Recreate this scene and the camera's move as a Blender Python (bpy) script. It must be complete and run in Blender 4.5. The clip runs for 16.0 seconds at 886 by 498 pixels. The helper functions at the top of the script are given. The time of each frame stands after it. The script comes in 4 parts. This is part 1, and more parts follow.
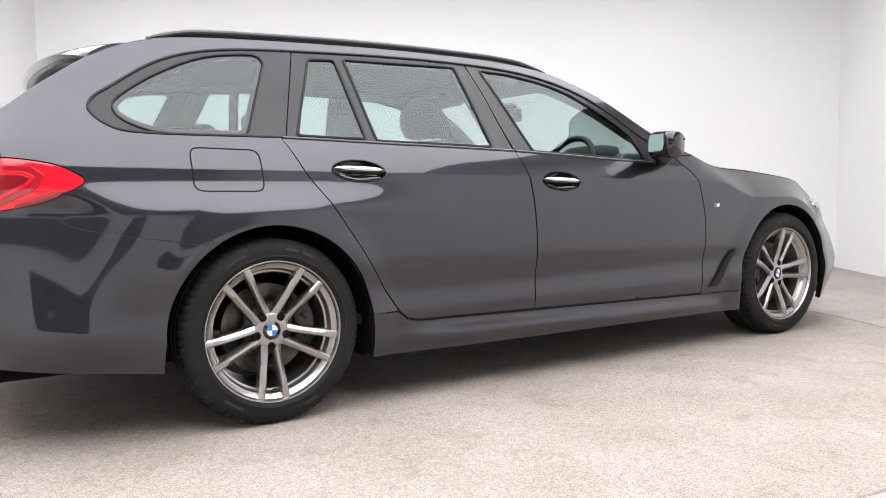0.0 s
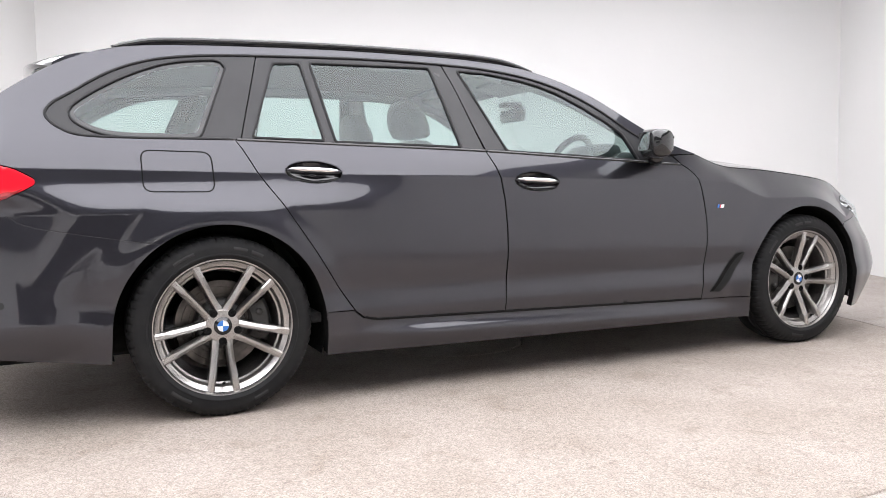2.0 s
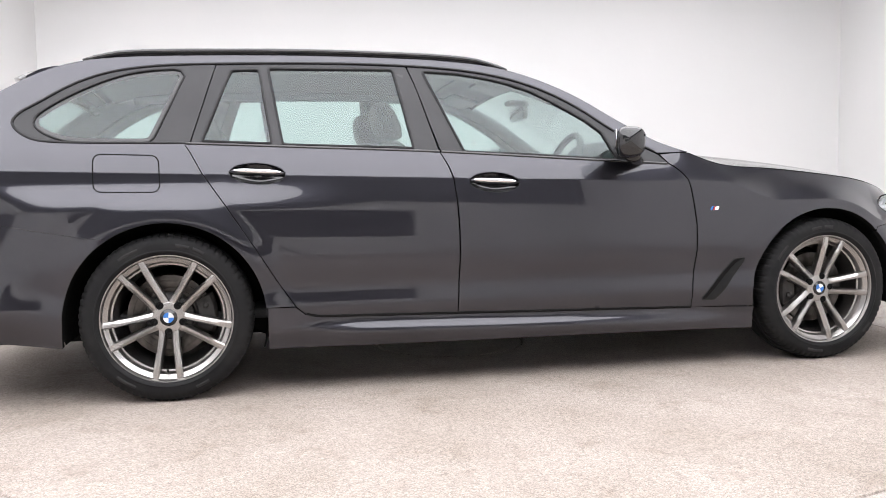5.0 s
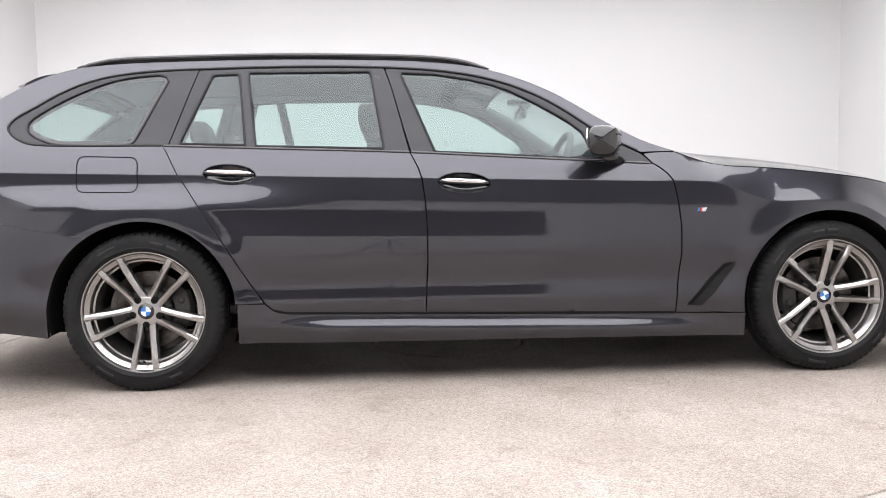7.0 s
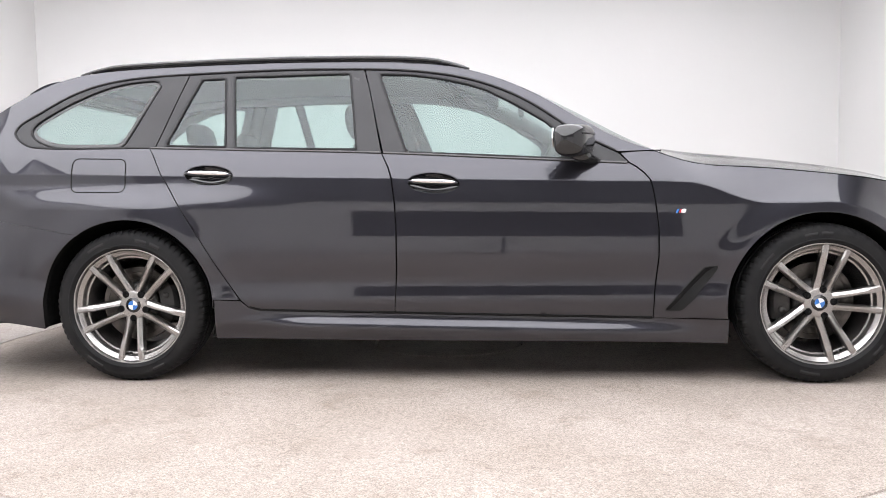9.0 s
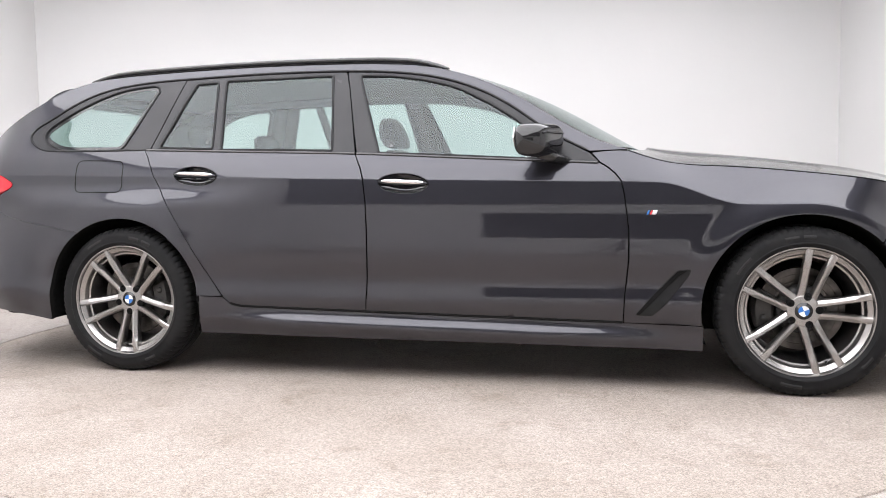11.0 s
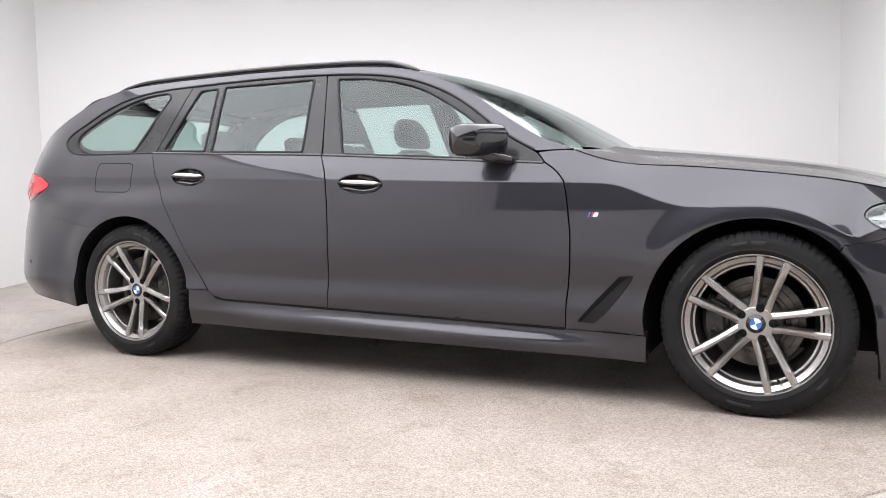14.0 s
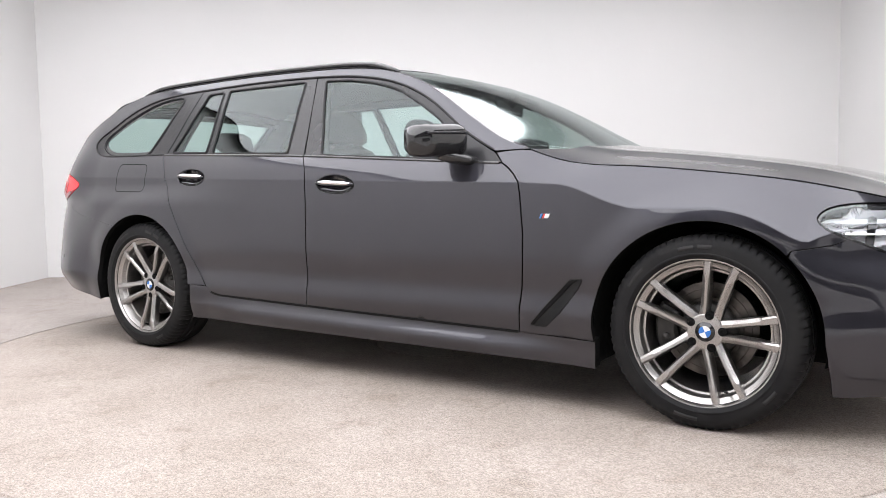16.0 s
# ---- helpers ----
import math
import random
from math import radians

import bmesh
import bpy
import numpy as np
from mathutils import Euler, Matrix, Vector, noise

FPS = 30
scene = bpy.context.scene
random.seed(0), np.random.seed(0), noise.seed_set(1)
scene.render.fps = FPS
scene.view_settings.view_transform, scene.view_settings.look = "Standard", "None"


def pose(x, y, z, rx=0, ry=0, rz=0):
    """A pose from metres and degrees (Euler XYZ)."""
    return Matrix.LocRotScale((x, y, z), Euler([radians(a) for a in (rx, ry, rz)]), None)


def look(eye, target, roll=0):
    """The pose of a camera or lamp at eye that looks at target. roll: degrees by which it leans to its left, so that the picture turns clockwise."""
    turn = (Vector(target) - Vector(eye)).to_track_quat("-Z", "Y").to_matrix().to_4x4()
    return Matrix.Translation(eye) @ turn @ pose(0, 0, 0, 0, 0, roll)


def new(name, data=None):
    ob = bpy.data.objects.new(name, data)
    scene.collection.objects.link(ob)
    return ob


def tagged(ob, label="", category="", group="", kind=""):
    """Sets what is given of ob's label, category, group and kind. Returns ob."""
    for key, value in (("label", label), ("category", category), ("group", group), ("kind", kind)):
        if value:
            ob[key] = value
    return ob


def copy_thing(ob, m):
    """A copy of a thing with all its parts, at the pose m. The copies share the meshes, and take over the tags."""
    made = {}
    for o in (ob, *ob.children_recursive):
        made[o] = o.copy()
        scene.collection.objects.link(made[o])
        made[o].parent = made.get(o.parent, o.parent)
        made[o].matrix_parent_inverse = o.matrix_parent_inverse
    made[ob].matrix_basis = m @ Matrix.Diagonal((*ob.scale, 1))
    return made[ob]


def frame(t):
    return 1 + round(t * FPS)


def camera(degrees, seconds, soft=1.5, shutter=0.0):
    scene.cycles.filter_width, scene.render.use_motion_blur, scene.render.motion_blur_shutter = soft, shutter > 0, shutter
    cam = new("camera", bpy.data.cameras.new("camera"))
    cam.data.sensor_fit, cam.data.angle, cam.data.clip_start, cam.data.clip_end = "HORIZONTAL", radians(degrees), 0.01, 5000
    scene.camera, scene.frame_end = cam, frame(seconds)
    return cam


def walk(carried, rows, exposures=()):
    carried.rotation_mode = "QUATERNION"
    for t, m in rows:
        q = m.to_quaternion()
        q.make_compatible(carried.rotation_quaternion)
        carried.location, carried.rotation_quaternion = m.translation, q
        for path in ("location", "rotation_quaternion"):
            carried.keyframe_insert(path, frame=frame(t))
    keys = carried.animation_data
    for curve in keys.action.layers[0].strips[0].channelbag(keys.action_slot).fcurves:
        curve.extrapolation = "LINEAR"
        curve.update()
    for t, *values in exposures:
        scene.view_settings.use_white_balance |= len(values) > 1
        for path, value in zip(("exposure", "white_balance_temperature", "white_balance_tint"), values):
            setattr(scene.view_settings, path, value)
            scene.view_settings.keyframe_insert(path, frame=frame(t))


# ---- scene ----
# ---- camera: stands still before the turntable ----
cam = camera(57.22, 16.0, soft=0.8)
EYE = Vector((0.0, -4.3935, 0.849))
AIM = EYE + Vector((math.sin(radians(-0.347)) * math.cos(radians(4.452)), math.cos(radians(-0.347)) * math.cos(radians(4.452)), -math.sin(radians(4.452))))
walk(cam, [(0.0, look(EYE, AIM, -0.79)), (16.0, look(EYE, AIM, -0.79))], [(0.0, 0.06), (4.0, 0.05), (9.0, 0.02), (12.5, -0.02), (14.5, -0.05), (16.0, -0.10)])

# turntable angle: seconds, degrees
TURN = [(0.0, 33.29), (1.5, 27.12), (3.5, 18.80), (7.0, 4.37), (9.0, -3.80), (12.5, -18.18), (14.5, -26.48), (16.0, -32.82)]
CAR_X, CAR_Y = -1.353, -0.020   # rear axle on the turntable

# ---- world and light ----
world = bpy.data.worlds.new("studio_world")
scene.world = world
world.use_nodes = True
world.node_tree.nodes["Background"].inputs[0].default_value = (0.75, 0.78, 0.8, 1)
world.node_tree.nodes["Background"].inputs[1].default_value = 0.05
CEIL_Z = 3.30
LIGHT_POWER = 3.92


# ---- materials ----
def mat(name, color, rough=0.5, metal=0.0, **more):
    m = bpy.data.materials.new(name)
    m.use_nodes = True
    b = m.node_tree.nodes["Principled BSDF"]
    b.inputs["Base Color"].default_value = (*color, 1)
    b.inputs["Roughness"].default_value = rough
    b.inputs["Metallic"].default_value = metal
    for key, value in more.items():
        b.inputs[key.replace("_", " ")].default_value = value
    return m


def link(m, a, b):
    m.node_tree.links.new(a, b)


def add(m, kind, **values):
    n = m.node_tree.nodes.new(kind)
    for key, value in values.items():
        n.inputs[key.replace("_", " ")].default_value = value
    return n


def grain(m, scale, low, high, detail=6.0, bump=0.0, bump_scale=None, rough=None, distance=0.002):
    """Vary the base colour between two colours by noise in object space, and add a fine relief."""
    b = m.node_tree.nodes["Principled BSDF"]
    co = add(m, "ShaderNodeTexCoord")
    n = add(m, "ShaderNodeTexNoise", Scale=scale, Detail=detail)
    link(m, co.outputs["Object"], n.inputs["Vector"])
    r = add(m, "ShaderNodeValToRGB")
    r.color_ramp.elements[0].position, r.color_ramp.elements[1].position = 0.3, 0.7
    r.color_ramp.elements[0].color, r.color_ramp.elements[1].color = (*low, 1), (*high, 1)
    link(m, n.outputs["Fac"], r.inputs["Fac"])
    link(m, r.outputs["Color"], b.inputs["Base Color"])
    if rough:
        k = add(m, "ShaderNodeMapRange", To_Min=rough[0], To_Max=rough[1])
        link(m, n.outputs["Fac"], k.inputs["Value"])
        link(m, k.outputs["Result"], b.inputs["Roughness"])
    if bump:
        n2 = add(m, "ShaderNodeTexNoise", Scale=bump_scale or scale * 4, Detail=3)
        link(m, co.outputs["Object"], n2.inputs["Vector"])
        p = add(m, "ShaderNodeBump", Strength=bump, Distance=distance)
        link(m, n2.outputs["Fac"], p.inputs["Height"])
        link(m, p.outputs["Normal"], b.inputs["Normal"])
    return m


def paint_material():
    m = mat("grey_metallic_paint", (0.0365, 0.0364, 0.0442), 0.34, 1.0, Coat_Weight=1.0, Coat_Roughness=0.006, Coat_IOR=1.52)
    b = m.node_tree.nodes["Principled BSDF"]
    co = add(m, "ShaderNodeTexCoord")
    v = add(m, "ShaderNodeTexVoronoi", Scale=1400.0)
    link(m, co.outputs["Object"], v.inputs["Vector"])
    r = add(m, "ShaderNodeMapRange", To_Min=0.85, To_Max=1.2)
    link(m, v.outputs["Color"], r.inputs["Value"])
    mix = add(m, "ShaderNodeMix")
    mix.data_type, mix.blend_type = "RGBA", "MULTIPLY"
    mix.inputs[0].default_value = 1.0
    mix.inputs[6].default_value = b.inputs["Base Color"].default_value
    link(m, r.outputs["Result"], mix.inputs[7])
    link(m, mix.outputs[2], b.inputs["Base Color"])
    n = add(m, "ShaderNodeTexNoise", Scale=2.5, Detail=4)
    link(m, co.outputs["Object"], n.inputs["Vector"])
    k = add(m, "ShaderNodeMapRange", To_Min=0.31, To_Max=0.38)
    link(m, n.outputs["Fac"], k.inputs["Value"])
    link(m, k.outputs["Result"], b.inputs["Roughness"])
    return m


def glass_material(name, tint, low=0.05, power=5.0, rough=0.01, shine=1.0):
    m = bpy.data.materials.new(name)
    m.use_nodes = True
    t = m.node_tree
    t.nodes.remove(t.nodes["Principled BSDF"])
    out = t.nodes["Material Output"]
    a = add(m, "ShaderNodeBsdfTransparent")
    a.inputs["Color"].default_value = (*tint, 1)
    g = add(m, "ShaderNodeBsdfGlossy", Roughness=rough)
    g.inputs["Color"].default_value = (0.93 * shine, shine, shine, 1)
    lw = add(m, "ShaderNodeLayerWeight", Blend=0.5)
    p5 = add(m, "ShaderNodeMath")
    p5.operation = "POWER"
    p5.inputs[1].default_value = power
    link(m, lw.outputs["Facing"], p5.inputs[0])
    f = add(m, "ShaderNodeMath")
    f.operation = "MULTIPLY_ADD"
    f.inputs[1].default_value, f.inputs[2].default_value = 1 - low, low
    link(m, p5.outputs[0], f.inputs[0])
    mix = add(m, "ShaderNodeMixShader")
    link(m, f.outputs[0], mix.inputs[0])
    link(m, a.outputs[0], mix.inputs[1])
    link(m, g.outputs[0], mix.inputs[2])
    link(m, mix.outputs[0], out.inputs["Surface"])
    return m


def floor_material(name, low, high, stain):
    """Pale washed aggregate: fine light and dark grains, with soft stains."""
    m = mat(name, high, 0.75)
    b = m.node_tree.nodes["Principled BSDF"]
    co = add(m, "ShaderNodeTexCoord")
    fine = add(m, "ShaderNodeTexVoronoi", Scale=240.0)
    link(m, co.outputs["Object"], fine.inputs["Vector"])
    mid = add(m, "ShaderNodeTexNoise", Scale=38.0, Detail=6, Roughness=0.72)
    link(m, co.outputs["Object"], mid.inputs["Vector"])
    sep = add(m, "ShaderNodeSeparateColor")
    link(m, fine.outputs["Color"], sep.inputs[0])
    s = add(m, "ShaderNodeMath")
    s.operation = "MULTIPLY_ADD"
    s.inputs[1].default_value = 0.55
    link(m, sep.outputs[0], s.inputs[0])
    k = add(m, "ShaderNodeMath")
    k.operation = "MULTIPLY"
    k.inputs[1].default_value = 0.5
    link(m, mid.outputs["Fac"], k.inputs[0])
    link(m, k.outputs[0], s.inputs[2])
    r = add(m, "ShaderNodeValToRGB")
    e = r.color_ramp.elements
    e[0].position, e[1].position = 0.13, 0.86
    e[0].color, e[1].color = (*low, 1), (*high, 1)
    link(m, s.outputs[0], r.inputs["Fac"])
    big = add(m, "ShaderNodeTexNoise", Scale=1.7, Detail=5, Roughness=0.6)
    link(m, co.outputs["Object"], big.inputs["Vector"])
    rb = add(m, "ShaderNodeValToRGB")
    rb.color_ramp.elements[0].position, rb.color_ramp.elements[1].position = 0.35, 0.66
    rb.color_ramp.elements[0].color, rb.color_ramp.elements[1].color = (*stain, 1), (1, 1, 1, 1)
    link(m, big.outputs["Fac"], rb.inputs["Fac"])
    mix = add(m, "ShaderNodeMix")
    mix.data_type, mix.blend_type = "RGBA", "MULTIPLY"
    mix.inputs[0].default_value = 1.0
    link(m, r.outputs["Color"], mix.inputs[6])
    link(m, rb.outputs["Color"], mix.inputs[7])
    # tyre scuffs and worn patches
    worn = add(m, "ShaderNodeTexNoise", Scale=6.5, Detail=7, Roughness=0.68, Distortion=0.6)
    link(m, co.outputs["Object"], worn.inputs["Vector"])
    rw_ = add(m, "ShaderNodeValToRGB")
    rw_.color_ramp.elements[0].position, rw_.color_ramp.elements[1].position = 0.30, 0.46
    rw_.color_ramp.elements[0].color, rw_.color_ramp.elements[1].color = (0.80, 0.775, 0.745, 1), (1, 1, 1, 1)
    link(m, worn.outputs["Fac"], rw_.inputs["Fac"])
    mix2 = add(m, "ShaderNodeMix")
    mix2.data_type, mix2.blend_type = "RGBA", "MULTIPLY"
    mix2.inputs[0].default_value = 1.0
    link(m, mix.outputs[2], mix2.inputs[6])
    link(m, rw_.outputs["Color"], mix2.inputs[7])
    link(m, mix2.outputs[2], b.inputs["Base Color"])
    p = add(m, "ShaderNodeBump", Strength=0.5, Distance=0.002)
    link(m, s.outputs[0], p.inputs["Height"])
    link(m, p.outputs["Normal"], b.inputs["Normal"])
    return m


PAINT = paint_material()
BLACK = grain(mat("black_gloss_trim", (0.012, 0.012, 0.013), 0.08, 0.0, Coat_Weight=0.3), 3.0, (0.010, 0.010, 0.011), (0.014, 0.014, 0.015), rough=(0.06, 0.12))
FRAME = grain(mat("satin_black_trim", (0.016, 0.016, 0.018), 0.24, Specular_IOR_Level=0.36), 5.0, (0.014, 0.014, 0.016), (0.019, 0.019, 0.021), rough=(0.20, 0.30))
PLASTIC = grain(mat("black_plastic", (0.018, 0.018, 0.019), 0.55), 60.0, (0.014, 0.014, 0.015), (0.022, 0.022, 0.023), bump=0.15, bump_scale=600)
LINER = grain(mat("felt_liner", (0.01, 0.01, 0.01), 0.95, Specular_IOR_Level=0.05), 40.0, (0.007, 0.007, 0.007), (0.013, 0.013, 0.013))
RUBBER = grain(mat("tyre_rubber", (0.013, 0.013, 0.014), 0.62, Specular_IOR_Level=0.15), 14.0, (0.010, 0.010, 0.011), (0.018, 0.018, 0.018), bump=0.15, bump_scale=350, rough=(0.52, 0.72))
ALLOY = grain(mat("grey_alloy", (0.39, 0.38, 0.37), 0.28, 0.97), 1400.0, (0.36, 0.35, 0.34), (0.42, 0.405, 0.39), detail=1.0, rough=(0.23, 0.34))
DISC = grain(mat("brake_steel", (0.10, 0.095, 0.09), 0.36, 0.9), 16.0, (0.014, 0.013, 0.012), (0.13, 0.12, 0.11), rough=(0.22, 0.42))
CAST = grain(mat("cast_iron", (0.04, 0.04, 0.04), 0.6, 0.5), 30.0, (0.03, 0.03, 0.03), (0.06, 0.057, 0.054), bump=0.2, bump_scale=150)
MIRROR = mat("mirror_glass", (0.55, 0.57, 0.57), 0.02, 1.0)
CHROME = mat("chrome", (0.86, 0.86, 0.87), 0.07, 1.0)
GLASS = glass_material("tinted_glass", (0.58, 0.70, 0.675), 0.063)
SCREEN_GLASS = glass_material("screen_glass", (0.74, 0.82, 0.80), 0.19, 3.6, 0.09, 0.76)
LENS = glass_material("clear_lens", (0.93, 0.94, 0.95))
RED = mat("red_lamp_plastic", (0.72, 0.008, 0.022), 0.12, 0.0, Coat_Weight=0.5)
RED_DARK = mat("dark_red_lamp_plastic", (0.36, 0.006, 0.014), 0.12, 0.0, Coat_Weight=1.0)
RED_CORE = mat("deep_red_lamp_plastic", (0.20, 0.004, 0.010), 0.15, 0.0, Coat_Weight=1.0)
SILVER = mat("lamp_reflector", (0.90, 0.91, 0.93), 0.38, 0.35)
WHITE = mat("white_enamel", (0.8, 0.8, 0.8), 0.3)
ETCH = mat("etched_glass", (0.30, 0.31, 0.31), 0.6)
BLUE = mat("blue_enamel", (0.03, 0.16, 0.50), 0.3)
RED_BAR = mat("red_enamel", (0.5, 0.03, 0.04), 0.3)
DARK = grain(mat("dark_cabin_fabric", (0.03, 0.031, 0.033), 0.85), 90.0, (0.024, 0.025, 0.027), (0.038, 0.039, 0.041), bump=0.3, bump_scale=700)
LEATHER = grain(mat("black_leather", (0.025, 0.025, 0.026), 0.5), 45.0, (0.021, 0.021, 0.022), (0.031, 0.031, 0.032), bump=0.25, bump_scale=260)
HEADLINER = grain(mat("grey_headliner", (0.30, 0.30, 0.30), 0.95), 120.0, (0.27, 0.27, 0.27), (0.33, 0.33, 0.33))
TRIM_GREY = grain(mat("grey_cabin_trim", (0.12, 0.12, 0.12), 0.9), 90.0, (0.10, 0.10, 0.10), (0.14, 0.14, 0.14))
WALL = grain(mat("white_studio_wall", (0.76, 0.755, 0.748), 0.9), 0.8, (0.745, 0.743, 0.736), (0.775, 0.765, 0.760), bump=0.05, bump_scale=90)
TABLE_TOP = floor_material("pale_aggregate", (0.190, 0.163, 0.143), (0.492, 0.430, 0.386), (0.82, 0.80, 0.775))
FLOOR = floor_material("pale_floor_aggregate", (0.235, 0.207, 0.189), (0.52, 0.470, 0.436), (0.86, 0.85, 0.84))
BORDER = mat("printed_glass_border", (0.020, 0.021, 0.023), 0.06, Specular_IOR_Level=0.6)
SEAL = grain(mat("window_seal_rubber", (0.012, 0.012, 0.013), 0.5, Specular_IOR_Level=0.2), 20.0, (0.009, 0.009, 0.010), (0.015, 0.015, 0.016))
MARK = grain(mat("embossed_rubber", (0.03, 0.03, 0.03), 0.7, Specular_IOR_Level=0.3), 30.0, (0.018, 0.018, 0.018), (0.026, 0.026, 0.026))
GAP = mat("dark_gap", (0.010, 0.010, 0.010), 0.9, Specular_IOR_Level=0.05)
DARK_WALL = grain(mat("charcoal_panel", (0.03, 0.03, 0.035), 0.8), 2.0, (0.026, 0.026, 0.031), (0.036, 0.036, 0.041))


def glow(name, color, strength):
    m = mat(name, (0.9, 0.9, 0.9), 0.6)
    b = m.node_tree.nodes["Principled BSDF"]
    b.inputs["Emission Color"].default_value = (*color, 1)
    b.inputs["Emission Strength"].default_value = strength
    return m


PANEL_LIGHT = glow("ceiling_diffuser", (0.985, 0.982, 1.025), LIGHT_POWER)


# ---- mesh helpers ----
def finish(name, bm, material, smooth=True):
    me = bpy.data.meshes.new(name)
    bm.to_mesh(me)
    bm.free()
    me.materials.append(material)
    if smooth:
        me.shade_smooth()
    return me


def part(name, bm, material, parent, label="", smooth=True, angle=None):
    """Links a bmesh as one mesh object under a thing or a part."""
    if angle is not None:
        for e in bm.edges:
            if len(e.link_faces) == 2 and e.calc_face_angle(0) > radians(angle):
                e.smooth = False
    ob = new(name, finish(name, bm, material, smooth))
    ob.parent = parent
    return tagged(ob, label)


def box(bm, x0, x1, y0, y1, z0, z1, bevel=0.0, seg=2):
    made = bmesh.ops.create_cube(bm, size=1.0, matrix=Matrix.Translation(((x0 + x1) / 2, (y0 + y1) / 2, (z0 + z1) / 2)) @ Matrix.Diagonal((x1 - x0, y1 - y0, z1 - z0, 1)))
    if bevel:
        edges = {e for v in made["verts"] for e in v.link_edges}
        bmesh.ops.bevel(bm, geom=list(edges), offset=bevel, segments=seg, profile=0.5, affect="EDGES")
    return bm


def lathe(bm, profile, n=64, center=(0, 0, 0), closed=False):
    """Turn (radius, depth) pairs round the y axis; depth runs along -y, outwards on the near side."""
    rings = []
    for r, d in profile:
        rings.append([bm.verts.new((center[0] + r * math.cos(2 * math.pi * i / n), center[1] - d, center[2] + r * math.sin(2 * math.pi * i / n))) for i in range(n)])
    pairs = list(zip(rings, rings[1:])) + ([(rings[-1], rings[0])] if closed else [])
    for a, b in pairs:
        for i in range(n):
            bm.faces.new((a[i], a[(i + 1) % n], b[(i + 1) % n], b[i]))
    return bm


def tube(bm, pts, radius, n=8, squash=1.0):
    """A round bar along a row of points; radius may be a function of 0..1."""
    pts = [Vector(p) for p in pts]
    rings = []
    for i, p in enumerate(pts):
        t = (pts[min(i + 1, len(pts) - 1)] - pts[max(i - 1, 0)]).normalized()
        s = t.cross(Vector((0, 0, 1)))
        s = s.normalized() if s.length > 1e-4 else Vector((1, 0, 0))
        w = s.cross(t)
        r = radius(i / (len(pts) - 1)) if callable(radius) else radius
        rings.append([bm.verts.new(p + r * (math.cos(2 * math.pi * k / n) * s + squash * math.sin(2 * math.pi * k / n) * w)) for k in range(n)])
    for a, b in zip(rings, rings[1:]):
        for k in range(n):
            bm.faces.new((a[k], a[(k + 1) % n], b[(k + 1) % n], b[k]))
    bm.faces.new(rings[0][::-1])
    bm.faces.new(rings[-1])
    return bm


def spline(xs, ys):
    """A natural cubic through a few control values, straight beyond its ends."""
    x, y = np.array(xs, float), np.array(ys, float)
    n, h = len(x), np.diff(x)
    A, r = np.eye(n), np.zeros(n)
    for i in range(1, n - 1):
        A[i, i - 1], A[i, i], A[i, i + 1] = h[i - 1], 2 * (h[i - 1] + h[i]), h[i]
        r[i] = 6 * ((y[i + 1] - y[i]) / h[i] - (y[i] - y[i - 1]) / h[i - 1])
    m = np.linalg.solve(A, r)
    X, Y, M, H = x.tolist(), y.tolist(), m.tolist(), h.tolist()

    def f(t):
        if t <= X[0]:
            return Y[0] + (t - X[0]) * ((Y[1] - Y[0]) / H[0] - H[0] * M[1] / 6)
        if t >= X[-1]:
            return Y[-1] + (t - X[-1]) * ((Y[-1] - Y[-2]) / H[-1] + H[-1] * M[-2] / 6)
        i = 0
        while t > X[i + 1]:
            i += 1
        a, b = X[i + 1] - t, t - X[i]
        return (M[i] * a ** 3 + M[i + 1] * b ** 3) / (6 * H[i]) + (Y[i] / H[i] - M[i] * H[i] / 6) * a + (Y[i + 1] / H[i] - M[i + 1] * H[i] / 6) * b
    return f


def flowing(pts, n=5):
    """A smooth line through a row of points."""
    p = [Vector(q) for q in pts]
    p = [2 * p[0] - p[1], *p, 2 * p[-1] - p[-2]]
    out = []
    for i in range(1, len(p) - 2):
        for j in range(n):
            t = j / n
            q = 0.5 * (2 * p[i] + (p[i + 1] - p[i - 1]) * t + (2 * p[i - 1] - 5 * p[i] + 4 * p[i + 1] - p[i + 2]) * t * t + (3 * p[i] - p[i - 1] - 3 * p[i + 1] + p[i + 2]) * t ** 3)
            out.append((q.x, q.y))
    return out + [tuple(p[-2])]


def broken(xs, ys):
    return lambda t: float(np.interp(t, xs, ys))


def ramp(a, b, t):
    t = min(1.0, max(0.0, (t - a) / (b - a)))      # also runs down when a > b
    return t * t * (3 - 2 * t)


# ---- the car's body as smooth surfaces: x forward from the rear axle, z up ----
LOWER = spline([0.30, 0.34, 0.37, 0.41, 0.44, 0.48, 0.54, 0.64, 0.76, 0.87], [0.915, 0.9215, 0.9220, 0.9165, 0.9140, 0.9175, 0.9250, 0.9245, 0.916, 0.902])
UPPER = spline([0.87, 0.93, 1.0, 1.1, 1.25, 1.42], [0.902, 0.879, 0.843, 0.788, 0.710, 0.607])
SILL = spline([0.15, 0.19, 0.22, 0.24, 0.252, 0.265, 0.276, 0.30], [0.880, 0.906, 0.916, 0.917, 0.913, 0.905, 0.899, 0.896])
NOSE = spline([0.15, 0.3, 0.5, 0.65, 0.78, 0.9], [3.70, 3.80, 3.843, 3.82, 3.74, 3.62])
TAIL = spline([0.2, 0.35, 0.5, 0.75, 0.9, 1.05, 1.4], [-1.02, -1.08, -1.10, -1.09, -1.05, -1.02, -1.02])
